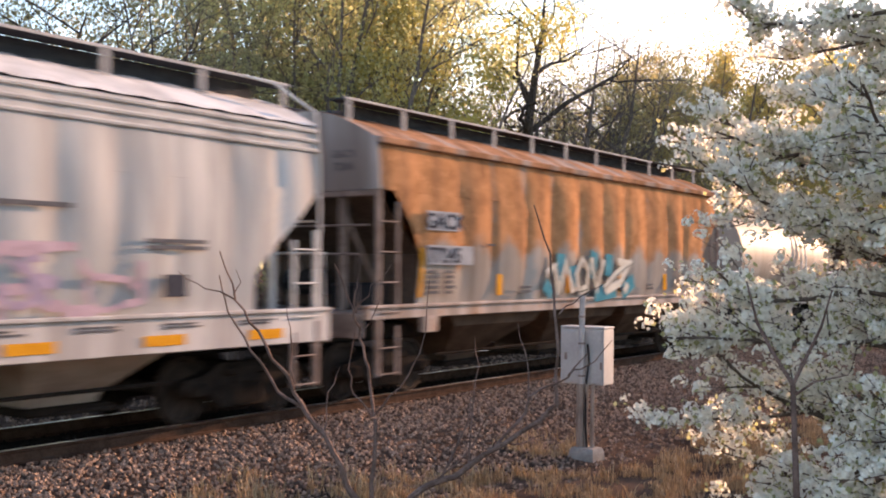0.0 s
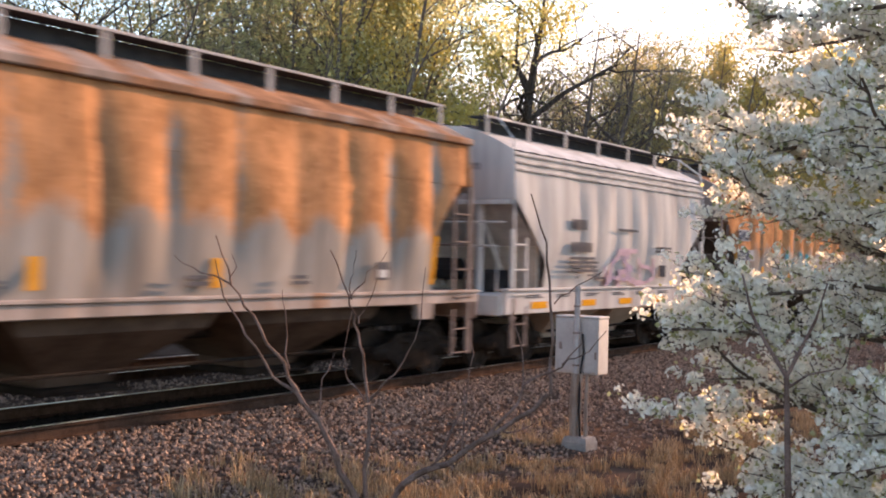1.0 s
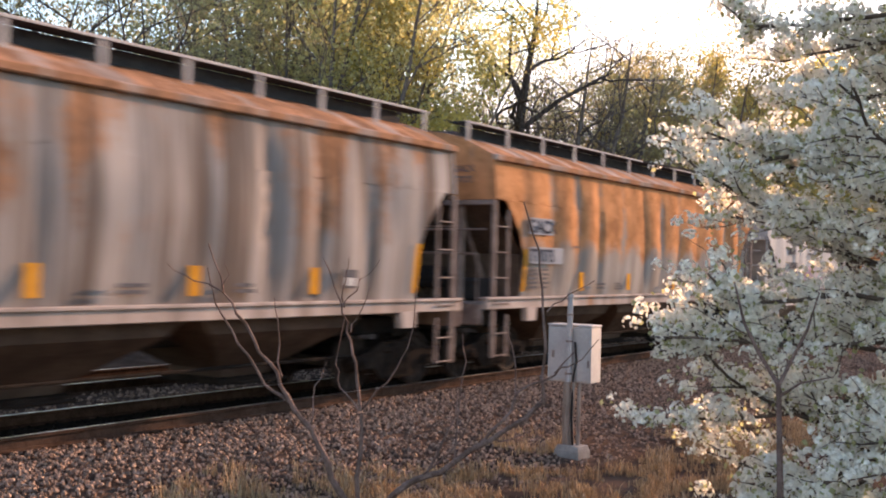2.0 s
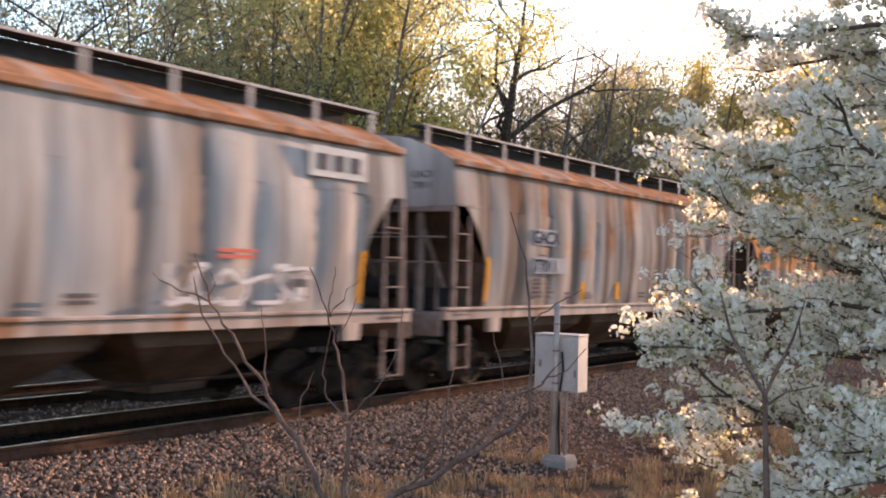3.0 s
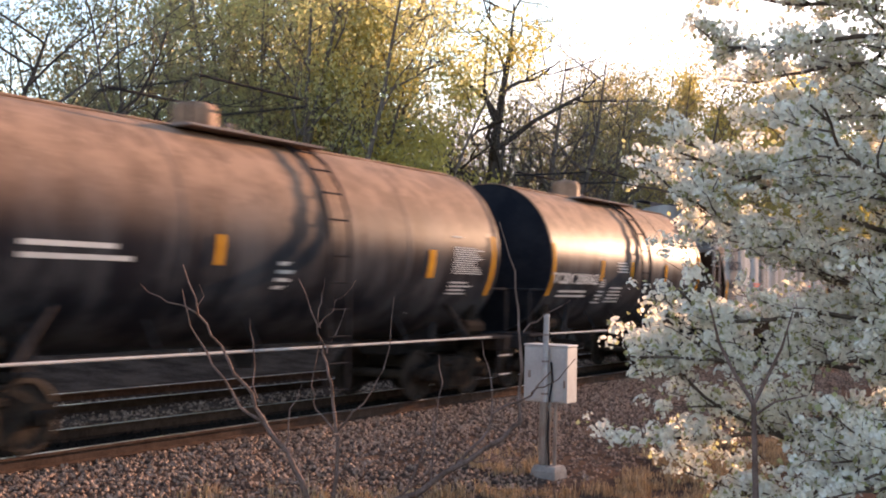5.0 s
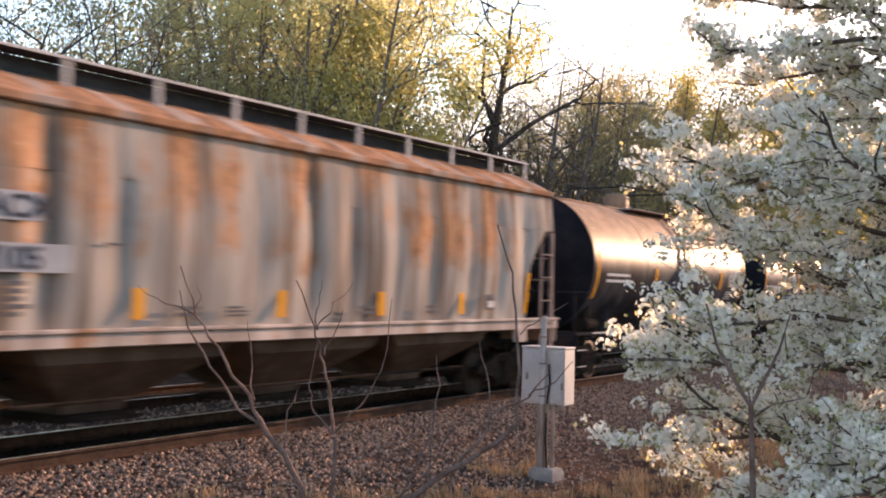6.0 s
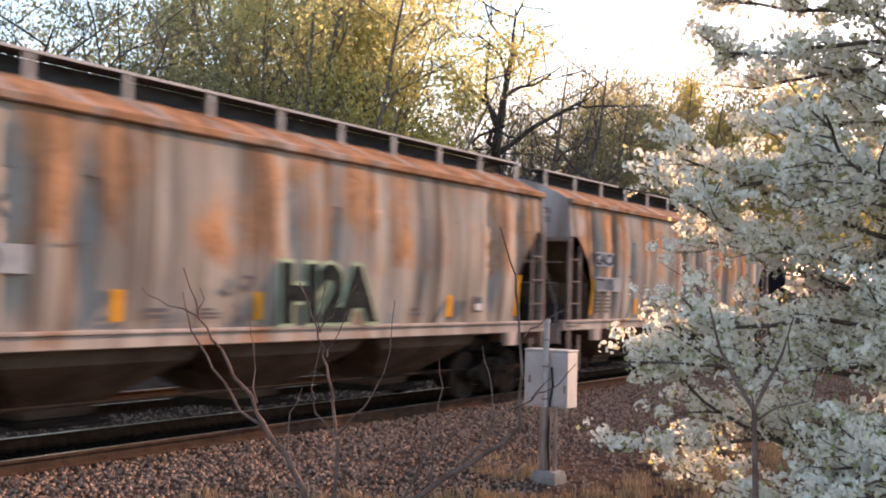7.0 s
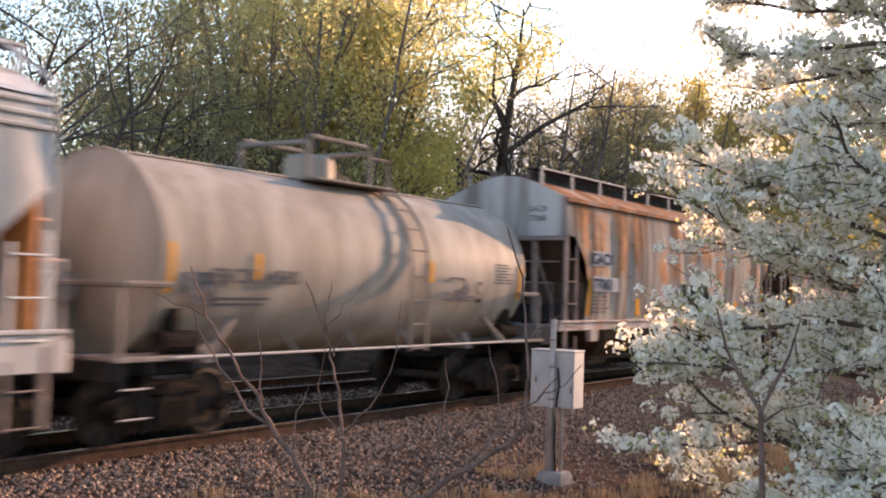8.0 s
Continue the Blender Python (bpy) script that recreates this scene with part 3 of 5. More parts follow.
        for side in (-1, 1):
            lx = (x - way * 0.02, x - way * 0.50)
            zt = 2.62 if white else CUT - 0.02
            ladder(car, lx[0], lx[1], side * 1.56, 1.36, zt, steel, 0.47)
            ladder(car, lx[0], lx[1], side * 1.56, 0.42, 1.34, M_STEEL, 0.40, "sill_step")
        coupler(car, x + way * 0.25, way * (0.55 if opts.get("close") else 0.5))
        truck(car, way * (H - 0.92))
    # discharge chutes
    n = opts.get("bays", 3)
    span = 2 * (H - 2.1)
    for i in range(n):
        c = -span / 2 + span * (i + 0.5) / n
        w = span / n * 0.5
        rows = []
        for z, hx, hy in ((1.46, w, 1.42), (1.10, w * 0.80, 1.32), (0.52, 0.52, 0.55), (0.40, 0.48, 0.50)):
            rows.append([(c - hx, -hy, z), (c + hx, -hy, z), (c + hx, hy, z), (c - hx, hy, z)])
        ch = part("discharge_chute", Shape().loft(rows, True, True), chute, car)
        s = Shape().box(c - 0.62, c + 0.62, -0.62, 0.62, 0.30, 0.40, 0.02)
        s.tube([(c - 0.5, -0.9, 0.36), (c + 0.5, -0.9, 0.36)], 0.03, 6)
        part("outlet_gate", s, M_TRUCK, ch)
    s = Shape().box(-H, H, -0.35, 0.35, 0.86, 1.15, 0.03)
    part("centre_sill", s, M_BLACK, car)
    s = Shape().tube([(-H + 2.2, -1.1, 0.62), (H - 2.2, -1.1, 0.62)], 0.028, 6)
    part("brake_pipe", s, M_TRUCK, car)
    # roof walk with brackets, and the hatch trough
    part("hatch_trough", Shape().box(-H + 0.35, H - 0.35, -0.34, 0.34, 4.50, 4.66, 0.04), M_GRATE, car)
    for side in (-1, 1):
        walkway = part("running_board", Shape().box(-H - 0.05, H + 0.05, side * 0.72 - 0.18, side * 0.72 + 0.18, 4.735, 4.762, 0.006), M_GRATE, car)
        part("edge_rail", Shape().box(-H - 0.05, H + 0.05, side * 0.914 - 0.010, side * 0.914 + 0.010, 4.732, 4.772, 0.004), M_PIPE, walkway)
        part("toe_board", Shape().box(-H + 0.3, H - 0.3, side * 0.52 - 0.01, side * 0.52 + 0.01, 4.50, 4.73, 0.004), M_GRATE, walkway)
        nb = int(L / 1.36)
        for i in range(nb + 1):
            bx = -H + 0.06 + (L - 0.12) * i / nb
            s = Shape().box(bx - 0.05, bx + 0.05, side * 0.90 - 0.012, side * 0.90 + 0.012, 4.34, 4.74, 0.004)
            part("bracket", s, M_PIPE, walkway)
    if white:
        for way in (-1, 1):
            x = way * H
            s = Shape().tube([(x - way * 0.9, -0.9, 4.76), (x - way * 0.35, -1.0, 4.72), (x - way * 0.02, -1.5, 4.3), (x - way * 0.0, -1.56, 3.6), (x, -1.58, 2.6)], 0.022, 6)
            part("grab_rail", s, steel, car)
    # yellow reflectors along the near side
    for x in opts.get("yellow", ()):
        z0, z1 = (1.13, 1.26) if white else (1.62, 2.0)
        w = 0.32 if white else 0.085
        y = -1.575 if white else -(bay_y((z0 + z1) / 2, SILL, EAVE) + 0.018)
        part("reflector", Shape().box(x - w, x + w, y - 0.006, y, z0, z1, 0.002), M_YELLOW, car)
    if not white:
        for way in (-1, 1):
            s = Shape()
            pts = [1.62, 1.8, 2.0, 2.2, 2.42]
            s.loft([[(way * (H - cut_at(z) - 0.02), -bay_y(z, SILL, EAVE) - 0.012, z), (way * (H - cut_at(z) - 0.13), -bay_y(z, SILL, EAVE) - 0.012, z)] for z in pts], False)
            part("edge_reflector", s, M_YELLOW, car)
    return car


def tank(front, L, R, zc, material, opts):
    """A tank car: barrel with domed heads, saddles, side rails, ladder and top platform."""
    car = tagged(new("tank_car"), opts["label"], "freight car", group="freight cars of the train")
    H = L / 2
    cars.append((car, front - H))
    steel = opts["steel"]
    rows = []
    prof = [(-H - 0.36, 0.05), (-H - 0.34, 0.4), (-H - 0.27, 0.8), (-H - 0.14, 1.2 * R / 1.6), (-H - 0.04, R * 0.93), (-H, R)]
    prof += [(-H + 2 * H * i / 12, R + (0.012 if i in (3, 6, 9) else 0)) for i in range(1, 12)] + [(-x, r) for x, r in prof[::-1]]
    for x, r in prof[5:-5]:
        rows.append([(x, r * math.cos(a), zc + r * math.sin(a)) for a in [2 * math.pi * k / 56 for k in range(56)]])
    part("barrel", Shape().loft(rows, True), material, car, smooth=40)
    for cap in (prof[:6], prof[-6:]):
        s = Shape().loft([[(x, r * math.cos(a), zc + r * math.sin(a)) for a in [2 * math.pi * k / 56 for k in range(56)]] for x, r in cap], True, True)
        part("head", s, M_HEAD if opts.get("dark") else material, car, smooth=40)
    part("top_pipe", Shape().tube([(-H + 0.15, -0.52, zc + math.sqrt(R * R - 0.27) + 0.02), (H - 0.15, -0.52, zc + math.sqrt(R * R - 0.27) + 0.02)], 0.022, 6), material, car)
    for x in (-H + 0.02, H - 0.02):
        s = Shape().loft([[(x + dx, (R + r) * math.cos(a), zc + (R + r) * math.sin(a)) for a in [2 * math.pi * k / 56 for k in range(56)]] for dx, r in ((-0.05, 0), (-0.04, 0.018), (0.04, 0.018), (0.05, 0))], True)
        part("head_seam", s, material, car, smooth=40)
    for x in opts.get("bands", ()):
        s = Shape().loft([[(x + dx, (R + r) * math.cos(a), zc + (R + r) * math.sin(a)) for a in [2 * math.pi * k / 56 for k in range(56)]] for dx, r in ((-0.05, 0.001), (-0.045, 0.014), (0.045, 0.014), (0.05, 0.001))], True)
        part("band", s, material, car, smooth=40)
    for way in (-1, 1):
        x = way * H
        s = Shape().box(min(x - way * 1.6, x + way * 0.75), max(x - way * 1.6, x + way * 0.75), -0.4, 0.4, 0.80, 1.12, 0.03)
        s.box(min(x + way * 0.55, x + way * 0.78), max(x + way * 0.55, x + way * 0.78), -1.45, 1.45, 0.86, 1.12, 0.02)
        part("stub_sill", s, M_BLACK, car)
        # saddle
        s = Shape()
        s.extrude_x([(-1.0, 1.0), (1.0, 1.0)] + [(R * math.sin(a), zc - R * math.cos(a) - 0.006) for a in [0.66 - 1.32 * k / 10 for k in range(11)]], x - way * 1.25 - 0.12, x - way * 1.25 + 0.12)
        part("saddle", s, steel, car)
        s, pr = Shape(), 0.025 if opts.get("dark") else 0.045
        for y in (-1.42, 1.42):
            s.tube([(x + way * 0.66, y, 1.1), (x + way * 0.66, y, 1.98), (x + way * 0.62, y, 2.05), (x - way * 0.1, y, 2.05)], pr, 6)
        s.tube([(x + way * 0.66, -1.42, 2.05), (x + way * 0.66, 1.42, 2.05)], pr, 6)
        part("hand_rail", s, steel, car)
        s = Shape().box(min(x - way * 0.55, x + way * 0.75), max(x - way * 0.55, x + way * 0.75), -1.52, -0.45, 1.10, 1.16, 0.01)
        part("end_platform", s, steel, car)
        s = Shape().box(min(x - way * 0.55, x + way * 0.75), max(x - way * 0.55, x + way * 0.75), 0.45, 1.52, 1.10, 1.16, 0.01)
        part("end_platform", s, steel, car)
        s = Shape().tube([(x + way * 0.25, -1.5, 1.12), (x + way * 0.25, -1.5, 0.40), (x + way * 0.68, -1.5, 0.40), (x + way * 0.68, -1.5, 1.12)], 0.02, 6)
        step = part("sill_step", s, M_BLACK, car)
        rungs(step, [((x + way * 0.25, -1.52, z), (x + way * 0.68, -1.52, z)) for z in (0.42, 0.78)], M_PIPE)
        s = Shape()
        for dx in (0.3, 0.48):
            s.box(min(x + way * dx, x + way * dx + way * 0.05), max(x + way * dx, x + way * dx + way * 0.05), -0.06, 0.06, 1.1, 2.6, 0.01)
        s.tube([(x + way * 0.55, -0.25, 2.0), (x + way * 0.55, 0.25, 2.0)], 0.2, 12)
        part("brake_stand", s, M_BLACK if opts.get("dark") else steel, car)
        s = Shape().tube([(x - way * 0.35, -1.2, 1.3), (x - way * 0.35, -1.2, 1.75)], 0.12, 10)
        s.tube([(x - way * 0.1, -1.25, 1.32), (x - way * 0.7, -1.25, 1.32)], 0.15, 10)
        part("brake_cylinder", s, M_TRUCK, car)
        s = Shape().loft([[(x - way * 0.9, -1.48, 1.14), (x - way * 0.9, -1.44, 1.14)], [(x - way * 1.3, -1.3, zc - R * 0.55), (x - way * 1.3, -1.26, zc - R * 0.55)]], False)
        s.tube([(x - way * 0.75, -1.46, 1.14), (x - way * 1.35, -1.30, zc - R * 0.58)], 0.045, 6)
        part("brace", s, steel, car)
        coupler(car, x + way * 0.72, way * 0.4)
        truck(car, way * (H - 0.55))
    for y in (-1.52, 1.52):
        rail = part("side_rail", Shape().tube([(-H + 0.1, y, 1.14), (H - 0.1, y, 1.14)], 0.021, 8), M_PIPE, car)
        for i in range(6):
            bx = -H + 1.0 + (2 * H - 2.0) * i / 5
            part("rail_bracket", Shape().tube([(bx, y, 1.14), (bx, y * 0.8, zc - R * 0.70)], 0.022, 6), steel, rail)
    # ladder, platform and fittings
    lx = opts.get("ladder", 1.0)
    arcs = [0.0, 0.25, 0.5, 0.8, 1.1]
    low = 0.45 if opts.get("dark") else 1.05
    first = None
    for dx in (-0.24, 0.24):
        arc = [(lx + dx, -(R + 0.10) * math.cos(a), zc + (R + 0.10) * math.sin(a)) for a in arcs]
        s = Shape().tube([(lx + dx, -R - 0.10, low)] + arc, 0.026, 6)
        if first:
            part("stile", s, steel, first)
        else:
            first = part("ladder", s, steel, car)
    steps = [(-R - 0.11, low + 0.05 + 0.4 * i) for i in range(int((zc - low - 0.05) / 0.4) + 1)]
    steps += [(-(R + 0.11) * math.cos(a), zc + (R + 0.11) * math.sin(a)) for a in (0.2, 0.45, 0.7, 0.95)]
    rungs(first, [((lx - 0.24, y, z), (lx + 0.24, y, z)) for y, z in steps], steel)
    p0, p1 = opts.get("platform", (-1.0, 1.6))
    zt = zc + R
    plat = part("top_platform", Shape().box(p0, p1 + 0.5, -0.95, -0.45, zt - 0.10, zt - 0.06, 0.008).box(p0, p1 + 0.5, 0.45, 0.95, zt - 0.10, zt - 0.06, 0.008), M_STEEL if opts.get("dark") else steel, car)
    s = Shape()
    r = 0.022 if opts.get("dark") else 0.042
    gy = 0.95 if opts.get("dark") else 0.72
    for y in (-gy, gy):
        s.tube([(p0, y, zt - 0.05), (p0, y, zt + 0.50), (p0 + 0.10, y, zt + 0.60), (p1 - 0.10, y, zt + 0.60), (p1, y, zt + 0.50), (p1, y, zt - 0.05)], r, 8)
    for x in (p0, p1):
        s.tube([(x, -gy, zt + 0.50), (x, gy, zt + 0.50)], r, 8)
    if not opts.get("dark"):
        s.tube([(p1 + 0.55, -gy, zt - 0.05), (p1 + 0.55, -gy, zt + 0.42), (p1, -gy, zt + 0.42)], r * 0.8, 8)
    part("guard_rail", s, steel, plat)
    dx = opts.get("dome", (p0 + p1) / 2)
    dr = 0.42 if not opts.get("dark") else 0.34
    s = Shape().loft([[(dx + rr * math.cos(a), rr * math.sin(a), zz) for a in [2 * math.pi * k / 20 for k in range(20)]] for rr, zz in
                      ((dr, zt - 0.06), (dr, zt + 0.28), (dr * 0.95, zt + 0.35), (dr * 0.8, zt + 0.40), (dr * 0.3, zt + 0.43))], True, True)
    part("dome", s, material, car, smooth=40)
    for i in range(3):
        vx = dx + 0.55 + 0.28 * i
        part("valve", Shape().tube([(vx, 0.1, zt - 0.05), (vx, 0.1, zt + 0.18 + 0.05 * (i % 2))], 0.06, 8), M_STEEL, car)
    part("bottom_outlet", Shape().tube([(0.4, 0, zc - R + 0.05), (0.4, 0, zc - R - 0.35)], [0.3, 0.16], 14), M_BLACK, car)

    # thin strips that follow the barrel: yellow marks and stencils
    def strip(name, x0, x1, a0, a1, mat, lift=0.006):
        n = 6
        arcs = [a0 + (a1 - a0) * k / n for k in range(n + 1)]
        part(name, Shape().loft([[(x, -(R + lift) * math.cos(a), zc + (R + lift) * math.sin(a)) for a in arcs] for x in (x0, x1)], False), mat, car)
    for x, a0, a1, w in opts.get("yellow", ()):
        strip("reflector", x - w, x + w, a0, a1, M_YELLOW, 0.022)
    for x0, x1, a0, a1, rows_n in opts.get("stencils", ()):
        p = (a1 - a0) / rows_n
        for i in range(rows_n):
            rr = random.Random(int(x0 * 100) + i)
            strip("stencil", x0, x0 + (x1 - x0) * rr.uniform(0.7, 1.0), a1 - p * (i + 0.45), a1 - p * i, opts["mark"])
    return car


# ---- the train, from its head to its tail ----
tank(38.2, 9.0, 1.50, 2.55, M_TANKG, dict(label="pale grey tank car rolling ahead of a rusty hopper", steel=M_STEELW, mark=M_GREYMARK))
hopper(54.5, 14.5, "rusty", dict(label="rust-bloomed grey covered hopper car at the head of the train", seed=9))
YEL = (-3.7, -1.1, 1.3, 3.75)
A = hopper(27.08, 14.46, "rusty", dict(label="rust-bloomed grey covered hopper car with blue and cream graffiti", seed=1, yellow=YEL))
B = hopper(11.24, 9.5, "white", dict(label="white short covered hopper car with pink graffiti scribbles", seed=2, white=True, bays=2, panels=11, inset=1.25, cut=3.18, straight=True,
                                      yellow=(-3.75, -1.65, 0.13, 1.97, 3.7)))
C = hopper(0.3, 14.45, "rusty", dict(label="rust-bloomed grey covered hopper car with white number patches", seed=3, yellow=(-3.7, -1.36, 1.3), rusty_end=True))
D = hopper(-15.45, 15.1, "streaked", dict(label="dirt-streaked grey covered hopper car with faded stencils", seed=4, yellow=(-2.45, -0.67, 1.66, 3.94)))
E_CAR = hopper(-32.08, 14.52, "pale", dict(label="pale dirt-streaked covered hopper car with a white square sign", seed=5, yellow=(-3.67,)))
TA = tank(-47.93, 8.90, 1.60, 2.70, M_TANK, dict(label="black tank car, brown towards the top, with white stencils and yellow marks", dark=True, steel=M_BLACK, mark=M_WHITE, ladder=0.36, platform=(-1.56, 0.84), dome=-0.7,
          bands=(1.0, 1.95), yellow=((-4.38, -0.5, 0.2, 0.05), (-1.96, -0.27, 0.02, 0.05), (-0.28, -0.27, 0.02, 0.05), (1.93, -0.25, 0.02, 0.05), (4.38, -0.5, 0.2, 0.05)),
          stencils=((-3.9, -2.35, -0.56, -0.42, 2), (-1.08, -0.46, -0.16, 0.01, 4), (-1.32, -0.5, -0.64, -0.36, 5), (-2.1, -1.5, -0.66, -0.42, 4), (-1.9, -1.65, -0.38, -0.25, 4), (1.5, 2.4, -0.42, -0.36, 1), (2.5, 3.0, -0.46, -0.34, 3), (3.2, 3.95, -0.3, 0.08, 10))))
TB = tank(-59.1, 11.0, 1.60, 2.70, M_TANK, dict(label="long black tank car, brown towards the top, with a white panel of stencils", dark=True, steel=M_BLACK, mark=M_WHITE, ladder=0.6, platform=(-1.8, 0.6), dome=-0.8,
          bands=(-2.4, 2.6), yellow=((5.32, -0.5, 0.2, 0.05), (3.25, -0.3, 0.0, 0.08), (-5.32, -0.5, 0.2, 0.05), (-1.8, -0.25, 0.0, 0.06)),
          stencils=((3.97, 5.0, -0.26, 0.05, 13), (3.97, 4.75, -0.52, -0.34, 4), (3.9, 4.3, 0.14, 0.17, 1), (2.75, 3.1, -0.8, -0.74, 1), (-4.8, -3.2, -0.3, -0.12, 2), (-0.6, 0.2, -0.5, -0.2, 4))))
G_CAR = hopper(-72.13, 14.63, "patchy", dict(label="patchy rusty covered hopper car with dark streaks and number patches", seed=6, yellow=YEL))
H_CAR = hopper(-87.95, 14.70, "patchy", dict(label="patchy rusty covered hopper car with green and black graffiti", seed=7, yellow=(-3.52, -1.08, 3.8)))
TI = tank(-104.25, 9.25, 1.42, 2.43, M_TANKG, dict(label="grey tank car with dark stencils and tall top guard rail", steel=M_GREYSTEEL, mark=M_GREYMARK, ladder=0.9, platform=(-1.15, 0.45), dome=-0.27,
          bands=(), yellow=((-4.5, -0.35, 0.12, 0.05), (-2.92, -0.2, 0.06, 0.05), (4.5, -0.35, 0.12, 0.05), (1.38, -0.16, 0.1, 0.05)),
          stencils=((-3.7, -2.15, -0.5, -0.38, 2), (3.55, 4.2, -0.16, 0.12, 7), (1.9, 3.0, -0.4, -0.28, 3))))
J = hopper(-115.27, 9.70, "white", dict(label="cream covered hopper car with an orange end frame", seed=8, white=True, bays=2, panels=11, inset=1.25, cut=3.16, straight=True))

part("end_frame", Shape().box(4.72, 4.80, -1.4, 1.4, 1.45, 3.05, 0.02), M_ORANGE, J, "orange primed end frame")

M_PATCH = surface("pale_number_patch", (0.24, 0.245, 0.265), (0.31, 0.315, 0.335), 6, 0.6, bump=0.02)
M_NUM = surface("dark_number_paint", (0.035, 0.035, 0.045), (0.07, 0.07, 0.08), 12, 0.6, bump=0.02)


def number_patches(car, L, word, number, patch=True, shift=0.0):
    """Owner's mark and number near the rear end, on pale patches, with rows of small stencils below."""
    x = -L / 2 + 1.2 + shift
    for z, s, x1 in ((2.74, word, x + 0.94), (2.18, number, x + 1.36)):
        if patch:
            part("number_patch", Shape().box(x, x1, -1.622, -1.612, z - 0.03, z + 0.29, 0.003), M_PATCH, car)
        lettering(s, 0.35, M_NUM, car, x + 0.50, -1.626, z + 0.01, stretch=1.1)
    bars(car, x, -1.60, 2.06, 0.42, 0.42, 5, M_GREYMARK, 3)
    bars(car, x + 0.52, -1.60, 2.06, 0.34, 0.42, 5, M_GREYMARK, 9)
    end_lettering(word, 0.17, M_GREYMARK, car, -L / 2 - 0.004, -0.85, 3.82)
    end_lettering(number, 0.17, M_GREYMARK, car, -L / 2 - 0.004, -0.85, 3.62)
    part("consolidated_stencil", Shape().box(-L / 2 + 3.05, -L / 2 + 3.3, -1.607, -1.600, 2.50, 2.53, 0.001), M_GREYMARK, car)
    for i, (dx, rows) in enumerate(((4.2, 2), (5.1, 3), (8.0, 2), (9.9, 2))):
        bars(car, -L / 2 + dx, -1.585, 1.78, 0.42, 0.16, rows, M_GREYMARK, i)
    fx = 4.7
    part("placard", Shape().box(fx - 0.15, fx + 0.15, -1.605, -1.59, 1.70, 1.98, 0.003), M_GREYMARK, car)
    part("placard", Shape().box(fx - 0.11, fx + 0.11, -1.611, -1.607, 1.74, 1.86, 0.002), M_WHITE, car)


number_patches(A, 14.46, "GACX", "77245")
number_patches(C, 14.45, "GACX", "77073")
number_patches(D, 15.1, "GACX", "77011", shift=1.6)
number_patches(E_CAR, 14.52, "GACX", "54098", patch=False)
number_patches(G_CAR, 14.63, "GACX", "77105")
number_patches(H_CAR, 14.70, "GACX", "77060")
# red stencilled lines and the white square on the pale car
M_RED = surface("red_stencil", (0.45, 0.12, 0.09), (0.52, 0.18, 0.14), 10, 0.7, bump=0.02)
for x in (-3.67, 3.07):
    bars(E_CAR, x, -1.615, 2.37, 1.0, 0.16, 2, M_RED, 4)
part("square_sign", Shape().box(4.84, 6.2, -1.60, -1.575, 3.48, 3.93, 0.003), M_WHITE, E_CAR, "white square with a dark emblem")
for i in range(3):
    part("emblem", Shape().box(5.0 + 0.38 * i, 5.26 + 0.38 * i, -1.606, -1.602, 3.58, 3.82, 0.002), M_GREYMARK, E_CAR)


def scrawl(car, x0, x1, z0, z1, y, colours, count, seed, wide=0.05):
    """Loose sprayed strokes that lie on the sheet."""
    rng = random.Random(seed)
    for i in range(count):
        s = Shape()
        n = rng.randint(5, 9)
        x, z = rng.uniform(x0, x1), rng.uniform(z0, z1)
        a = rng.uniform(0, 6.28)
        pts = []
        for k in range(n):
            pts.append((x, z))
            a += rng.uniform(-1.3, 1.3)
            x = min(x1, max(x0, x + 0.16 * math.cos(a)))
            z = min(z1, max(z0, z + 0.13 * math.sin(a)))
        w = wide * rng.uniform(0.6, 1.4)
        rows = []
        for k, (px, pz) in enumerate(pts):
            qx, qz = pts[min(k + 1, n - 1)]
            ox, oz = pts[max(k - 1, 0)]
            d = math.hypot(qx - ox, qz - oz) or 1
            nx_, nz_ = -(qz - oz) / d * w, (qx - ox) / d * w
            rows.append([(px + nx_, y - 0.0007 * i, pz + nz_), (px - nx_, y - 0.0007 * i, pz - nz_)])
        part("graffiti_stroke", s.loft(rows, False), rng.choice(colours), car)


def spray(name, c):
    return surface(name, c, tuple(min(1, v * 1.3 + 0.02) for v in c), 5, 0.6, bump=0.02)


M_TEAL, M_CREAM, M_PINK = spray("teal_spray", (0.05, 0.17, 0.22)), spray("cream_spray", (0.44, 0.41, 0.36)), spray("pink_spray", (0.34, 0.245, 0.28))
M_MINT, M_INK, M_PALE = spray("mint_spray", (0.25, 0.29, 0.20)), spray("black_spray", (0.012, 0.014, 0.013)), spray("pale_spray", (0.42, 0.41, 0.42))
M_PURPLE = spray("purple_spray", (0.27, 0.21, 0.275))


def painted(car, x0, x1, z0, z1, y, lines, wide, material):
    """Broad brush-like strokes drawn in the unit square and laid on the sheet."""
    for k, line in enumerate(lines):
        pts = [(x0 + (x1 - x0) * u, z0 + (z1 - z0) * v) for u, v in line]
        rows, n = [], len(pts)
        for i, (px, pz) in enumerate(pts):
            (ox, oz), (qx, qz) = pts[max(i - 1, 0)], pts[min(i + 1, n - 1)]
            d = math.hypot(qx - ox, qz - oz) or 1
            nu, nv = -(qz - oz) / d * wide, (qx - ox) / d * wide
            rows.append([(px + nu, y - 0.001 * k, pz + nv), (px - nu, y - 0.001 * k, pz - nv)])
        part("graffiti_stroke", Shape().loft(rows, False), material, car)


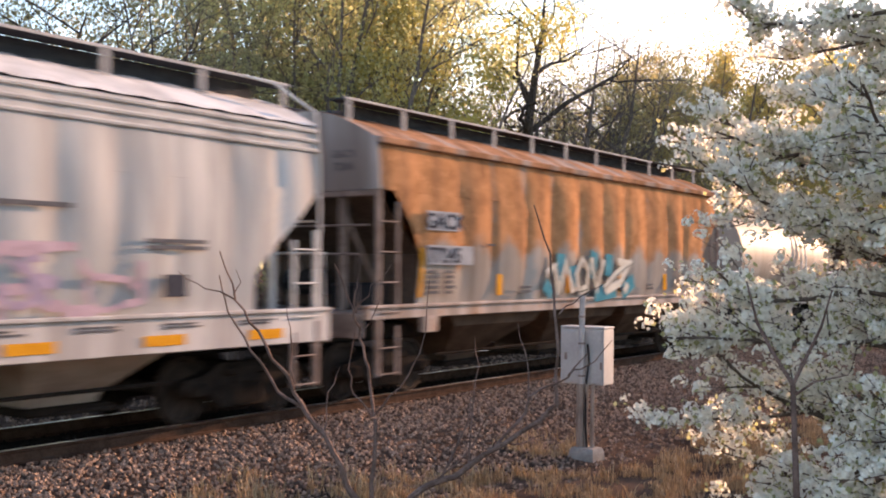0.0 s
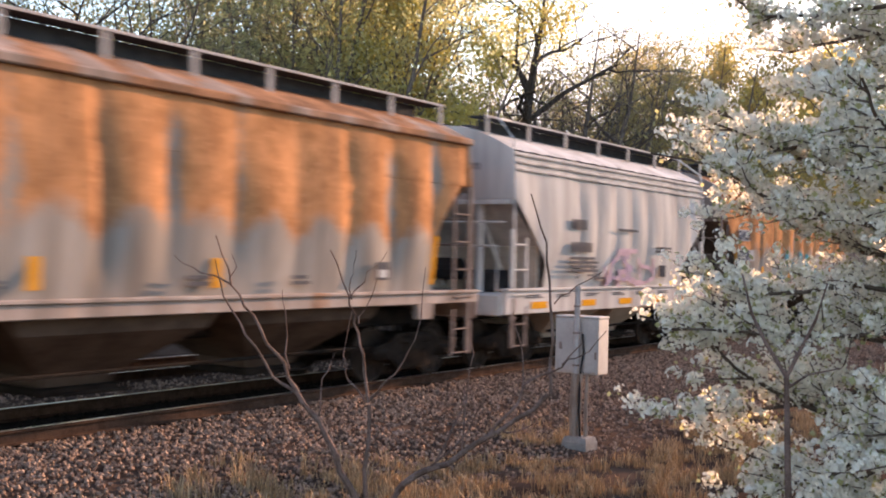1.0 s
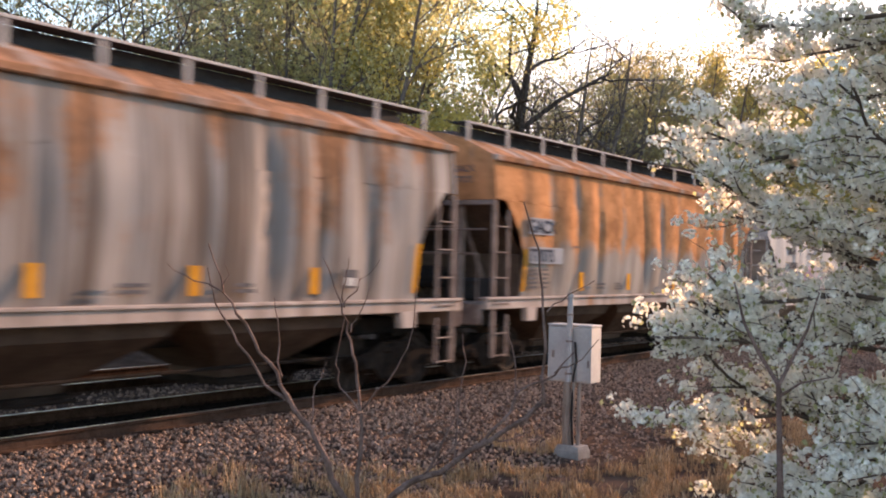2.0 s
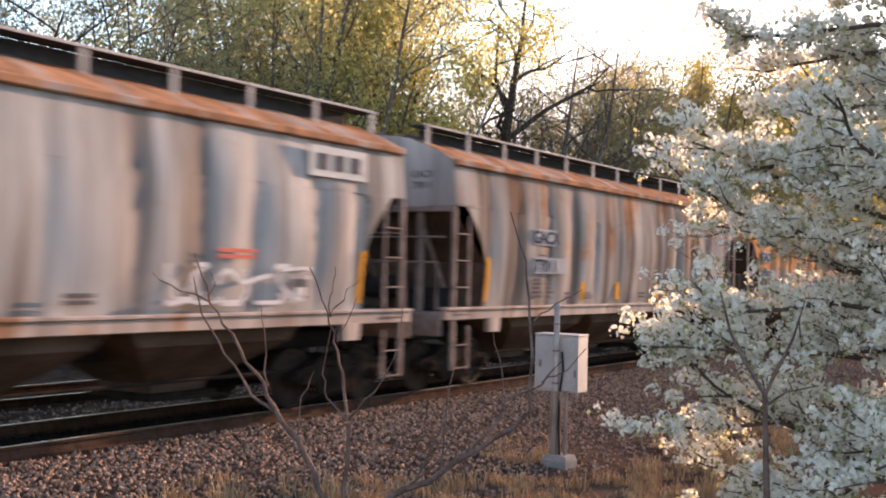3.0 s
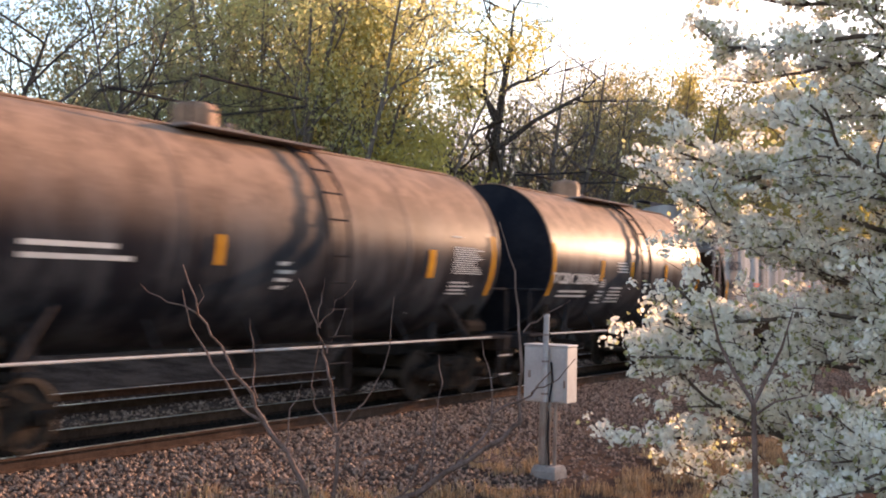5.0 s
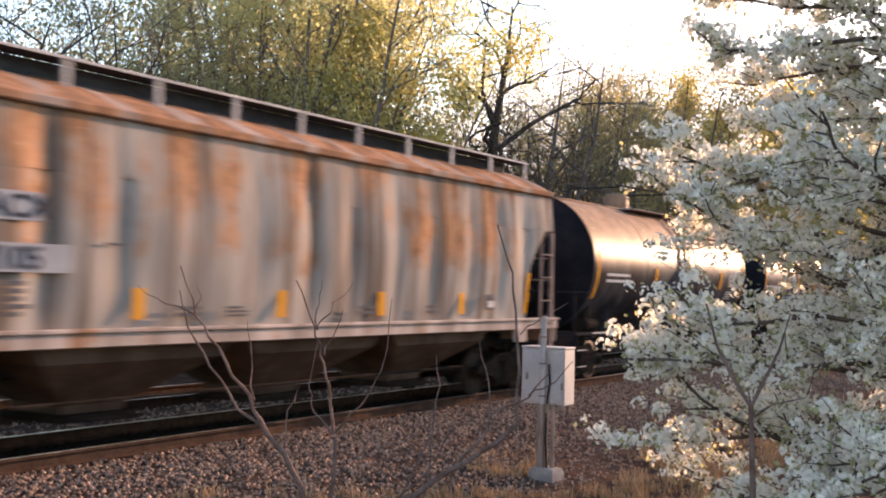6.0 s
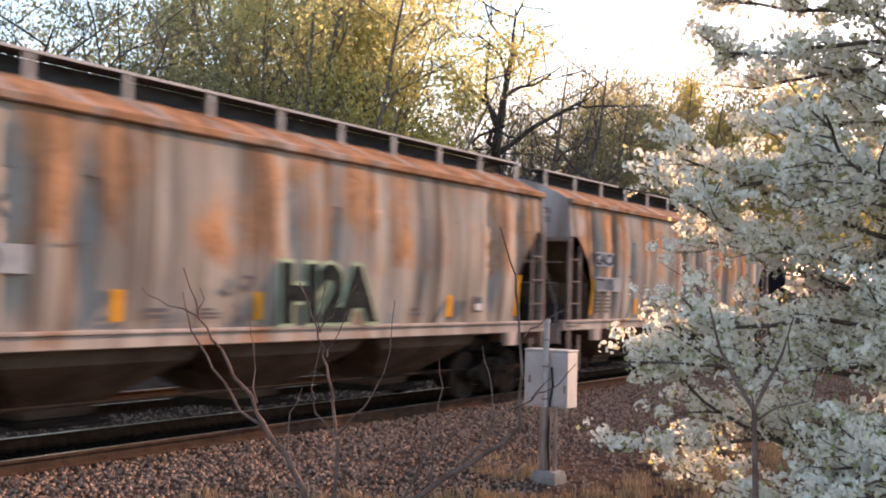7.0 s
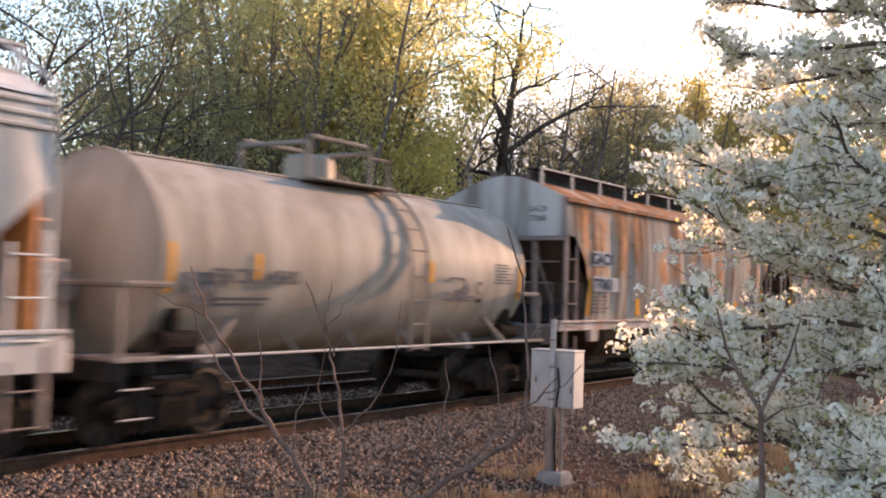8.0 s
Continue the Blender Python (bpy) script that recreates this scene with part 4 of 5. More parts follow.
WORD = (((0.0, 0.5), (0.08, 0.72), (0.12, 0.05)), ((0.12, 0.05), (0.19, 0.78), (0.27, 0.08)), ((0.33, 0.12), (0.30, 0.5), (0.36, 0.85), (0.43, 0.6), (0.41, 0.18), (0.33, 0.10)),
        ((0.46, 0.9), (0.52, 0.1), (0.60, 0.85)), ((0.60, 0.15), (0.74, 0.5), (0.93, 0.82)), ((0.80, 0.35), (0.93, 0.8), (0.76, 0.82)), ((0.62, 0.08), (0.80, 0.30)), ((0.84, 0.05), (0.88, 0.25)))
BACK = (((0.14, 0.3), (0.15, 0.98)), ((0.47, 0.4), (0.50, 1.05)), ((0.66, 0.45), (0.67, 1.0)), ((0.82, 0.02), (0.97, 0.35)), ((0.0, 0.05), (0.04, 0.3)), ((0.28, 0.2), (0.27, 0.7)), ((0.5, 0.02), (0.75, 0.12)))
painted(A, -2.1, 2.0, 1.57, 2.42, -1.615, BACK, 0.17, M_TEAL)
painted(A, -2.1, 2.0, 1.57, 2.42, -1.632, WORD, 0.085, M_CREAM)
painted(A, -2.06, 2.0, 1.55, 2.38, -1.648, WORD[:5], 0.012, M_INK)
scrawl(B, -0.95, 1.6, 1.58, 2.3, -1.585, (M_PINK, M_PINK, M_PURPLE), 14, 23, 0.055)
scrawl(B, -3.3, -1.0, 1.7, 2.1, -1.59, (M_GREYMARK,), 5, 24, 0.02)
scrawl(E_CAR, 1.0, 5.1, 1.65, 2.15, -1.60, (M_PALE,), 12, 25, 0.03)
scrawl(TI, 1.75, 3.0, 1.9, 2.3, -1.445, (M_GREYMARK,), 8, 26, 0.03)
# green and black letters on the rusty car
for i, (ch, x) in enumerate((("H", -0.28), ("2", 0.46), ("A", 1.08))):
    for body_mat, grow, lift in ((M_MINT, 0.055, 0.0), (M_INK, 0.0, 0.012)):
        cu = bpy.data.curves.new("graffiti_letter", 'FONT')
        cu.body, cu.size, cu.extrude, cu.align_x, cu.offset = ch, 1.02, 0.002, 'CENTER', 0.06 + grow
        tmp = new("graffiti_letter", cu)
        bpy.context.view_layer.update()
        me = bpy.data.meshes.new_from_object(tmp.evaluated_get(bpy.context.evaluated_depsgraph_get()))
        bpy.data.objects.remove(tmp)
        me.transform(Matrix.Diagonal((1.12, 1.05, 1, 1)))
        part("graffiti_letter", me, body_mat, H_CAR, at=pose(x, -1.615 - lift - 0.003 * i, 1.63, 88, 0, 0))
scrawl(H_CAR, -1.75, -1.25, 1.65, 2.2, -1.60, (M_GREYMARK,), 4, 31, 0.03)
# white letters on the black tank, words on the white hopper
lettering("TCBX 200062", 0.32, M_WHITE, TA, -3.27, -1.566, 2.19, lean=12, stretch=1.2)
lettering("GSCX  4580", 0.28, M_GREYMARK, TI, -2.95, -1.425, 2.10, lean=8, stretch=1.25)
scrawl(TI, -4.3, -3.75, 1.85, 2.25, -1.40, (M_GREYMARK,), 7, 33, 0.05)
for i, (z, w) in enumerate(((2.70, 0.70), (2.24, 0.95))):
    for k in range(4 + i):
        part("letter_block", Shape().box(-2.55 + k * w / (4 + i), -2.55 + (k + 0.72) * w / (4 + i), -1.628, -1.62, z, z + 0.2, 0.003), M_GREYMARK, B)
bars(B, -2.6, -1.615, 2.14, 1.5, 0.34, 4, M_GREYMARK, 3)
bars(B, -0.4, -1.63, 2.78, 1.15, 0.09, 1, M_GREYMARK, 5)
bars(B, 1.64, -1.62, 2.42, 1.0, 0.16, 2, M_GREYMARK, 6)
part("placard", Shape().box(1.93, 2.28, -1.61, -1.59, 1.72, 1.99, 0.003), M_NUM, B)
for i in range(7):
    bars(B, -4.3 + i * 1.25, -1.578, 1.40, 0.7, 0.08, 2, M_GREYMARK, 40 + i)
end_lettering("77073", 0.17, M_GREYMARK, B, -4.754, -0.6, 3.75)
for z in (2.9, 2.7, 2.5):
    bars(J, -2.5, -1.61, z, 0.8, 0.1, 1, M_GREYMARK, 8)


# ---- relay cabinet on its posts ----
def relay_cabinet():
    c = tagged(new("relay_cabinet"), "pale grey metal trackside cabinet on old wooden posts with a conduit", "electrical cabinet")
    c.location = (13.45, 6.6, -0.5)
    body = part("cabinet_body", Shape().box(0.0, 0.32, 0.0, 0.68, 0.98, 1.76, 0.012), M_BOX, c)
    part("lid", Shape().box(-0.008, 0.328, -0.008, 0.688, 1.762, 1.79, 0.008), M_BOX, body)
    part("door", Shape().box(-0.014, -0.002, 0.03, 0.65, 1.01, 1.73, 0.004), M_BOX, body)
    part("hinge", Shape().box(-0.02, -0.012, 0.02, 0.05, 1.2, 1.3, 0.003), M_STEEL, body)
    part("latch", Shape().box(-0.03, -0.014, 0.56, 0.60, 1.32, 1.42, 0.004), M_STEEL, body)
    pipe = part("conduit", Shape().tube([(-0.10, 0.29, 1.0), (-0.10, 0.29, 1.6), (-0.09, 0.285, 2.18)], [0.042, 0.042, 0.040], 12), M_PIPE, c)
    part("cap", Shape().tube([(-0.09, 0.285, 2.18), (-0.09, 0.285, 2.22)], 0.047, 12), M_PIPE, pipe)
    for z in (1.1, 1.55, 1.92):
        part("clamp", Shape().tube([(-0.10, 0.29, z), (-0.10, 0.29, z + 0.025)], 0.049, 12), M_STEEL, pipe)
    for x, y, r, lean in ((-0.11, 0.30, 0.060, 0.02), (-0.07, 0.22, 0.028, -0.02), (-0.05, 0.14, 0.030, 0.0)):
        s = Shape().tube([(x + lean, y, -0.3), (x + lean * 0.5, y + 0.01, 0.4), (x, y, 1.0)], [r * 1.1, r, r * 0.95], 9)
        part("post", s, M_POST, c)
    s = Shape()
    s.loft([[(-0.28 + 0.05 * k, 0.02 + 0.03 * k, z), (0.06 - 0.04 * k, 0.0 + 0.03 * k, z), (0.08 - 0.04 * k, 0.40 - 0.03 * k, z), (-0.26 + 0.04 * k, 0.42 - 0.04 * k, z)] for k, z in ((0, -0.2), (0.3, 0.06), (1, 0.13))], True, True)
    part("footing", s, M_CONCRETE, c)
    part("cable", Shape().tube([(-0.06, 0.22, 1.55), (-0.05, 0.2, 1.3), (-0.07, 0.23, 1.05), (-0.12, 0.22, 0.5), (-0.1, 0.2, 0.05)], 0.014, 6), M_BLACK, c)
    return c


relay_cabinet()


# ---- trees ----
def branches(wood, tips, start, way, length, radius, depth, rng, bend=0.25, fork=(2, 4), shrink=0.68, up=0.12, sides=5):
    """A limb that wanders, tapers and forks; its twig ends are gathered in tips."""
    n = 4 if depth > 1 else 3
    p, d = Vector(start), Vector(way).normalized()
    pts, rad = [p.copy()], [radius]
    for i in range(n):
        d = (d + Vector((rng.gauss(0, bend), rng.gauss(0, bend), rng.gauss(0, bend) + up)) * 0.5).normalized()
        p = p + d * (length / n)
        pts.append(p.copy())
        rad.append(radius * (1 - 0.5 * (i + 1) / n))
    wood.tube([tuple(q) for q in pts], rad, sides if depth > 1 else 3, cap=False)
    if depth <= 2:
        tips.extend((pts[k], d, depth) for k in range(1 if depth < 2 else 2, n + 1))
    if depth == 0:
        return
    for k in range(rng.randint(*fork)):
        at = rng.uniform(0.45, 1.0) * n
        i = min(n - 1, int(at))
        q = pts[i].lerp(pts[i + 1], at - i)
        side = d.orthogonal().normalized()
        side.rotate(Matrix.Rotation(rng.uniform(0, 6.28), 3, d))
        nd = (d * rng.uniform(0.5, 1.0) + side * rng.uniform(0.5, 0.95)).normalized()
        branches(wood, tips, q, nd, length * shrink * rng.uniform(0.75, 1.15), rad[i] * 0.62, depth - 1, rng, bend, fork, shrink, up, sides)


def leaf_mesh(name, spots, size, per, spread, rng):
    r = np.random.RandomState(rng.randint(0, 99999))
    vs, n = [], 0
    for p, d, depth in spots:
        for k in range(per if depth < 2 else max(1, per // 2)):
            c = np.array(p) + r.normal(0, spread, 3)
            m = np.array(Euler(r.uniform(0, 6.28, 3)).to_matrix())
            w, l = size * r.uniform(0.3, 0.6), size * r.uniform(0.6, 1.2)
            vs.append(np.array([(-w, 0, 0), (0, -l * 0.5, 0.1 * w), (w, 0, 0), (0, l * 0.5, -0.1 * w)]) @ m.T + c)
            n += 1
    me = bpy.data.meshes.new(name)
    me.from_pydata(np.concatenate(vs).tolist(), [], (np.arange(n * 4).reshape(-1, 4)).tolist())
    return me


def broadleaf(name, seed, label, height=15.0, stems=1, base=0.3, lean=0.05, limbs=10, low=0.2, rise=(0.35, 1.0), reach=(0.17, 0.27),
              depth=3, leaf=None, share=0.9, size=0.1, per=5, spread=0.22, bark=None, bend=0.3, girth=0.013):
    """A tree with one or more stems, forking limbs and loose small leaves; returns it with its height."""
    rng = random.Random(seed)
    t = tagged(new(name), label, "tree", group="trackside wood")
    wood, twigs, tips = Shape(), Shape(), []
    for s in range(stems):
        a = 6.283 * (s + rng.uniform(-0.3, 0.3)) / stems
        out = Vector((math.cos(a), math.sin(a), 0)) * rng.uniform(0.25, 1.0)
        p = out * base + Vector((0, 0, -0.3))
        d = (out * lean + Vector((0, 0, 1))).normalized()
        r = height * girth * (1.0 if stems == 1 else rng.uniform(0.45, 0.75))
        n = 8
        tall = height * rng.uniform(0.58, 0.76)
        pts = [p.copy()]
        for i in range(n):
            d = (d + Vector((rng.gauss(0, 0.06), rng.gauss(0, 0.06), 0.02)) + out * lean * 0.10).normalized()
            p = p + d * tall / n
            pts.append(p.copy())
        rad = [r * (1.1 - 1.02 * i / n) for i in range(n + 1)]
        wood.tube([tuple(q) for q in pts], rad, 7, cap=False)
        for k in range(limbs):
            at = (low + (1 - low) * (k + rng.random()) / limbs) * n
            i = min(n - 1, int(at))
            q = pts[i].lerp(pts[i + 1], at - i)
            a = rng.uniform(0, 6.283)
            nd = Vector((math.cos(a), math.sin(a), rng.uniform(*rise))) + out * lean
            branches(twigs, tips, q, nd, height * rng.uniform(*reach) * (1.15 - 0.55 * at / n), max(rad[i] * 0.5, r * 0.14), depth, rng, bend)
    part("trunk", wood, bark or M_BARK, t)
    part("canopy_wood", twigs, bark or M_BARK, t)
    if leaf:
        part("crown", leaf_mesh("crown", [tp for tp in tips if rng.random() < share], size, per, spread, rng), leaf, t)
    return t, max(p.z for p, d, k in tips)


PROTO = {
    "maple": broadleaf("maple_tree", 101, "spreading many-stemmed maple in fresh olive-green leaf", 16.0, 10, 1.3, 0.28, 10, 0.2, (0.45, 1.2), (0.125, 0.19),
                       3, M_LEAF_G, 0.9, 0.10, 3, 0.26),
    "golden": broadleaf("maple_tree", 102, "dense maple in bright yellow-green spring leaf", 14.0, 4, 0.5, 0.09, 12, 0.12, (0.4, 1.1), (0.09, 0.13),
                        3, M_LEAF_Y, 0.95, 0.11, 4, 0.24),
    "olive": broadleaf("ash_tree", 105, "slender-stemmed ash with sparse olive spring leaves", 14.0, 4, 0.9, 0.20, 9, 0.15, (0.4, 1.2), (0.125, 0.19), 3, M_LEAF_G, 0.8, 0.10, 3, 0.24),
    "budding": broadleaf("budding_tree", 103, "budding tree with thin golden-brown leaves", 14.0, 5, 0.8, 0.20, 9, 0.15, (0.5, 1.3), (0.12, 0.18), 3, M_LEAF_B, 0.75, 0.10, 3, 0.22),
    "sparse": broadleaf("budding_tree", 106, "nearly bare tree with scattered grey-brown buds", 14.0, 3, 0.6, 0.30, 9, 0.2, (0.3, 1.1), (0.14, 0.21), 3, M_LEAF_S, 0.8, 0.09, 3, 0.2, M_DEADWOOD),
    "bare": broadleaf("bare_tree", 104, "tall bare grey tree with crooked forking limbs", 15.0, 1, 0, 0.03, 13, 0.35, (0.35, 1.1), (0.16, 0.25), 3, bark=M_DEADWOOD, bend=0.42, girth=0.021),
    "thicket": broadleaf("bare_tree", 107, "bare brown tree with a dense dome of fine twigs", 12.0, 5, 0.5, 0.24, 11, 0.2, (0.1, 0.8), (0.15, 0.23), 3, M_LEAF_S, 0.6, 0.07, 2, 0.2, M_BARK, 0.38, 0.020),
    "wide": broadleaf("bare_tree", 108, "old bare tree with long low spreading limbs", 14.0, 2, 0.3, 0.22, 10, 0.3, (0.1, 0.6), (0.30, 0.44), 3, bark=M_DEADWOOD, bend=0.30, girth=0.022),
}


def wood_row():
    """The wood beyond the tracks: bearing in degrees from the line of the track, distance, kind, height."""
    rng = random.Random(77)
    plan = [(40.6, 37, "maple", 16.5), (40.6, 45, "maple", 16.0), (43.8, 45, "olive", 15.0), (37.4, 41, "olive", 13.4), (35.3, 36, "golden", 11.6), (45.6, 41, "olive", 13.0), (47.2, 40, "sparse", 13.0),
            (48.8, 35, "sparse", 10.5), (51.5, 46, "sparse", 15.0), (54.3, 38, "sparse", 12.5), (57.8, 25, "wide", 12.0), (62.0, 30, "wide", 13.0), (67.0, 27, "sparse", 12.0),
            (30.3, 41, "bare", 14.6), (29.4, 47, "thicket", 12.0), (27.9, 44, "thicket", 11.6), (26.4, 46, "thicket", 10.6), (25.6, 49, "budding", 11.6), (23.9, 50, "budding", 13.2), (22.0, 52, "budding", 15.4),
            (20.2, 53, "budding", 15.4), (18.6, 55, "golden", 12.4), (16.8, 57, "budding", 12.4), (15.0, 60, "golden", 12.6), (13.2, 64, "golden", 13.0), (11.4, 70, "budding", 13.5),
            (9.8, 80, "golden", 14.0)]
    for i in range(12):
        plan.append((11.0 + i * 3.7 + rng.uniform(-0.6, 0.6), rng.uniform(58, 72) * (1.25 if i < 4 else 1.0), rng.choice(("budding", "olive", "thicket")) if i < 8 else rng.choice(("olive", "sparse")),
                     rng.uniform(9.5, 11.5) * (1.2 if i < 4 else 1.0)))
    used = set()
    for bearing, dist, kind, height in plan:
        x, y = dist * math.cos(radians(bearing)), dist * math.sin(radians(bearing))
        tree, top = PROTO[kind]
        m = pose(x, y, ground_z(x, y), 0, 0, rng.uniform(0, 360)) @ Matrix.Scale(height / top, 4)
        if kind in used:
            copy_thing(tree, m)
        else:
            used.add(kind)
            tree.matrix_basis = m


wood_row()


def undergrowth():
    """Low brush along the foot of the wood."""
    rng = random.Random(55)
    wood, tips = Shape(), []
    for i in range(90):
        x, y = rng.uniform(6, 120), rng.uniform(20.5, 28)
        for k in range(3):
            branches(wood, tips, (x, y, ground_z(x, y) - 0.1), (rng.gauss(0, 0.4), rng.gauss(0, 0.4), 1), rng.uniform(1.2, 2.6), 0.03, 2, rng, 0.3, (2, 3), 0.7)
    t = tagged(new("undergrowth"), "low leafing brush along the foot of the wood", "bushes", kind="stuff")
    part("brush", wood, M_BARK, t)
    part("brush_leaves", leaf_mesh("brush_leaves", tips, 0.18, 4, 0.25, rng), M_LEAF_G, t)


undergrowth()


# ---- flowering pear beside the viewer ----
def flower_mesh(spots):
    """Rounded clusters of small five-petalled cups, one at each spot."""
    r = np.random.RandomState(31)
    ang = np.arange(5) * math.pi * 0.4
    cup = np.concatenate([[(0, 0, 0)], np.stack([np.cos(ang), np.sin(ang), 0.30 + 0.15 * (np.arange(5) % 2)], 1)])
    tri = np.array([(0, i + 1, (i + 1) % 5 + 1) for i in range(5)])
    kinds = []
    for c in range(14):
        vs = []
        for j in range(11):
            dirn = r.normal(0, 1, 3) + np.array((0, 0, 0.4))
            dirn /= np.linalg.norm(dirn)
            q = np.array(Vector(dirn).to_track_quat('Z', 'Y').to_matrix())
            vs.append((cup * r.uniform(0.0125, 0.0165) * r.uniform(0.8, 1.15, (6, 1))) @ q.T + dirn * r.uniform(0.026, 0.040))
        kinds.append(np.concatenate(vs))
    faces = np.concatenate([tri + 6 * j for j in range(11)])
    verts, n = [], len(spots)
    for p in spots:
        m = np.array(Euler((r.uniform(-0.5, 0.5), r.uniform(-0.5, 0.5), r.uniform(0, 6.28))).to_matrix())
        verts.append(kinds[r.randint(14)] @ m.T * r.uniform(0.7, 1.2) + np.array(p))
    fs = (faces[None] + (66 * np.arange(n))[:, None, None]).reshape(-1, 3)
    me = bpy.data.meshes.new("blossom")
    me.from_pydata(np.concatenate(verts).tolist(), [], fs.tolist())
    return me


def pear_tree(x, y, seed, loose=False):
    """Tiers of long, nearly level limbs whose short side shoots are crowded with blossom."""
    rng = random.Random(seed)
    t = tagged(new("pear_tree"), "pear tree covered in white spring blossom", "tree", group="row of pear trees")
    t.location = (x, y, ground_z(x, y))
    wood, spots, tips = Shape(), [], []
    trunk = [(0, 0, -0.2), (0.03, 0.02, 0.6), (-0.02, 0.05, 1.5), (0.04, 0.02, 2.6), (0.0, 0.04, 3.8), (0.03, 0.0, 5.2)]
    wood.tube(trunk, [0.06, 0.055, 0.05, 0.042, 0.03, 0.015], 9, cap=False)

    def shoot(p, d, length, radius, level):
        n = max(2, int(length / 0.12))
        d = d.normalized()
        pts = [p.copy()]
        for i in range(n):
            d = (d + Vector((rng.gauss(0, 0.16), rng.gauss(0, 0.16), rng.gauss(0.0 if level == 2 else 0.03, 0.12)))).normalized()
            p = p + d * length / n
            pts.append(p.copy())
        wood.tube([tuple(q) for q in pts], [radius * (1 - 0.65 * i / n) for i in range(n + 1)], 5 if level == 2 else 3, cap=False)
        for i in range(1, n + 1):
            if level < 2 or i > n * 0.35:
                for k in range(2 if level < 2 else 1):
                    q = pts[i - 1].lerp(pts[i], rng.random()) + Vector((rng.gauss(0, 0.022), rng.gauss(0, 0.022), rng.gauss(0.012, 0.02)))
                    if rng.random() < 0.84:
                        spots.append(tuple(q))
                    tips.append((q, d, 0))
        if level == 0:
            return
        for k in range(15 if level == 2 else 2):
            at = rng.uniform(0.12, 1.0) * n
            i = min(n - 1, int(at))
            q = pts[i].lerp(pts[i + 1], at - i)
            along = (pts[i + 1] - pts[i]).normalized()
            side = along.cross(Vector((0, 0, 1))).normalized() * rng.choice((-1, 1))
            nd = along * rng.uniform(0.3, 0.9) + side * rng.uniform(0.4, 1.0) + Vector((0, 0, rng.uniform(-0.25, 0.5)))
            shoot(q, nd, length * rng.uniform(0.16, 0.30) * (1.2 - 0.5 * at / n) if level == 2 else length * rng.uniform(0.4, 0.7), radius * 0.45, level - 1)

    count = 125
    for k in range(count):
        z = 0.05 + 5.0 * (k + rng.random()) / count
        if z > 2.8 and k % 3 == 0:
            continue
        a = k * 2.39996 + rng.uniform(-0.3, 0.3)
        reach = 1.95 if z < 2.1 else max(0.6, 1.95 - 1.1 * (z - 2.1), 1.5 - 0.25 * (z - 2.6))
        reach *= rng.uniform(0.82, 1.04)
        shoot(Vector((0, 0.03, z)), Vector((math.cos(a), math.sin(a), rng.uniform(-0.22, 0.05) if z < 1.0 else rng.uniform(-0.05, 0.25))), reach, 0.019, 2)
    part("trunk", wood, M_DARKTWIG, t)
    # coarser blossom, for the added unseen pear that only casts shade
    if loose:
        part("blossom", leaf_mesh("blossom", tips, 0.075, 3, 0.04, rng), M_PETAL, t)
        return t
    part("blossom", flower_mesh(spots), M_PETAL, t, "dense clusters of small white flowers")
    part("leaves", leaf_mesh("leaves", [tp for tp in tips if rng.random() < 0.6], 0.036, 2, 0.035, rng), M_PEARLEAF, t)
    return t


pear_tree(6.95, 1.05, 12)
# unseen second pear, added to keep the sun off the first
pear_tree(12.4, 0.25, 13, True)


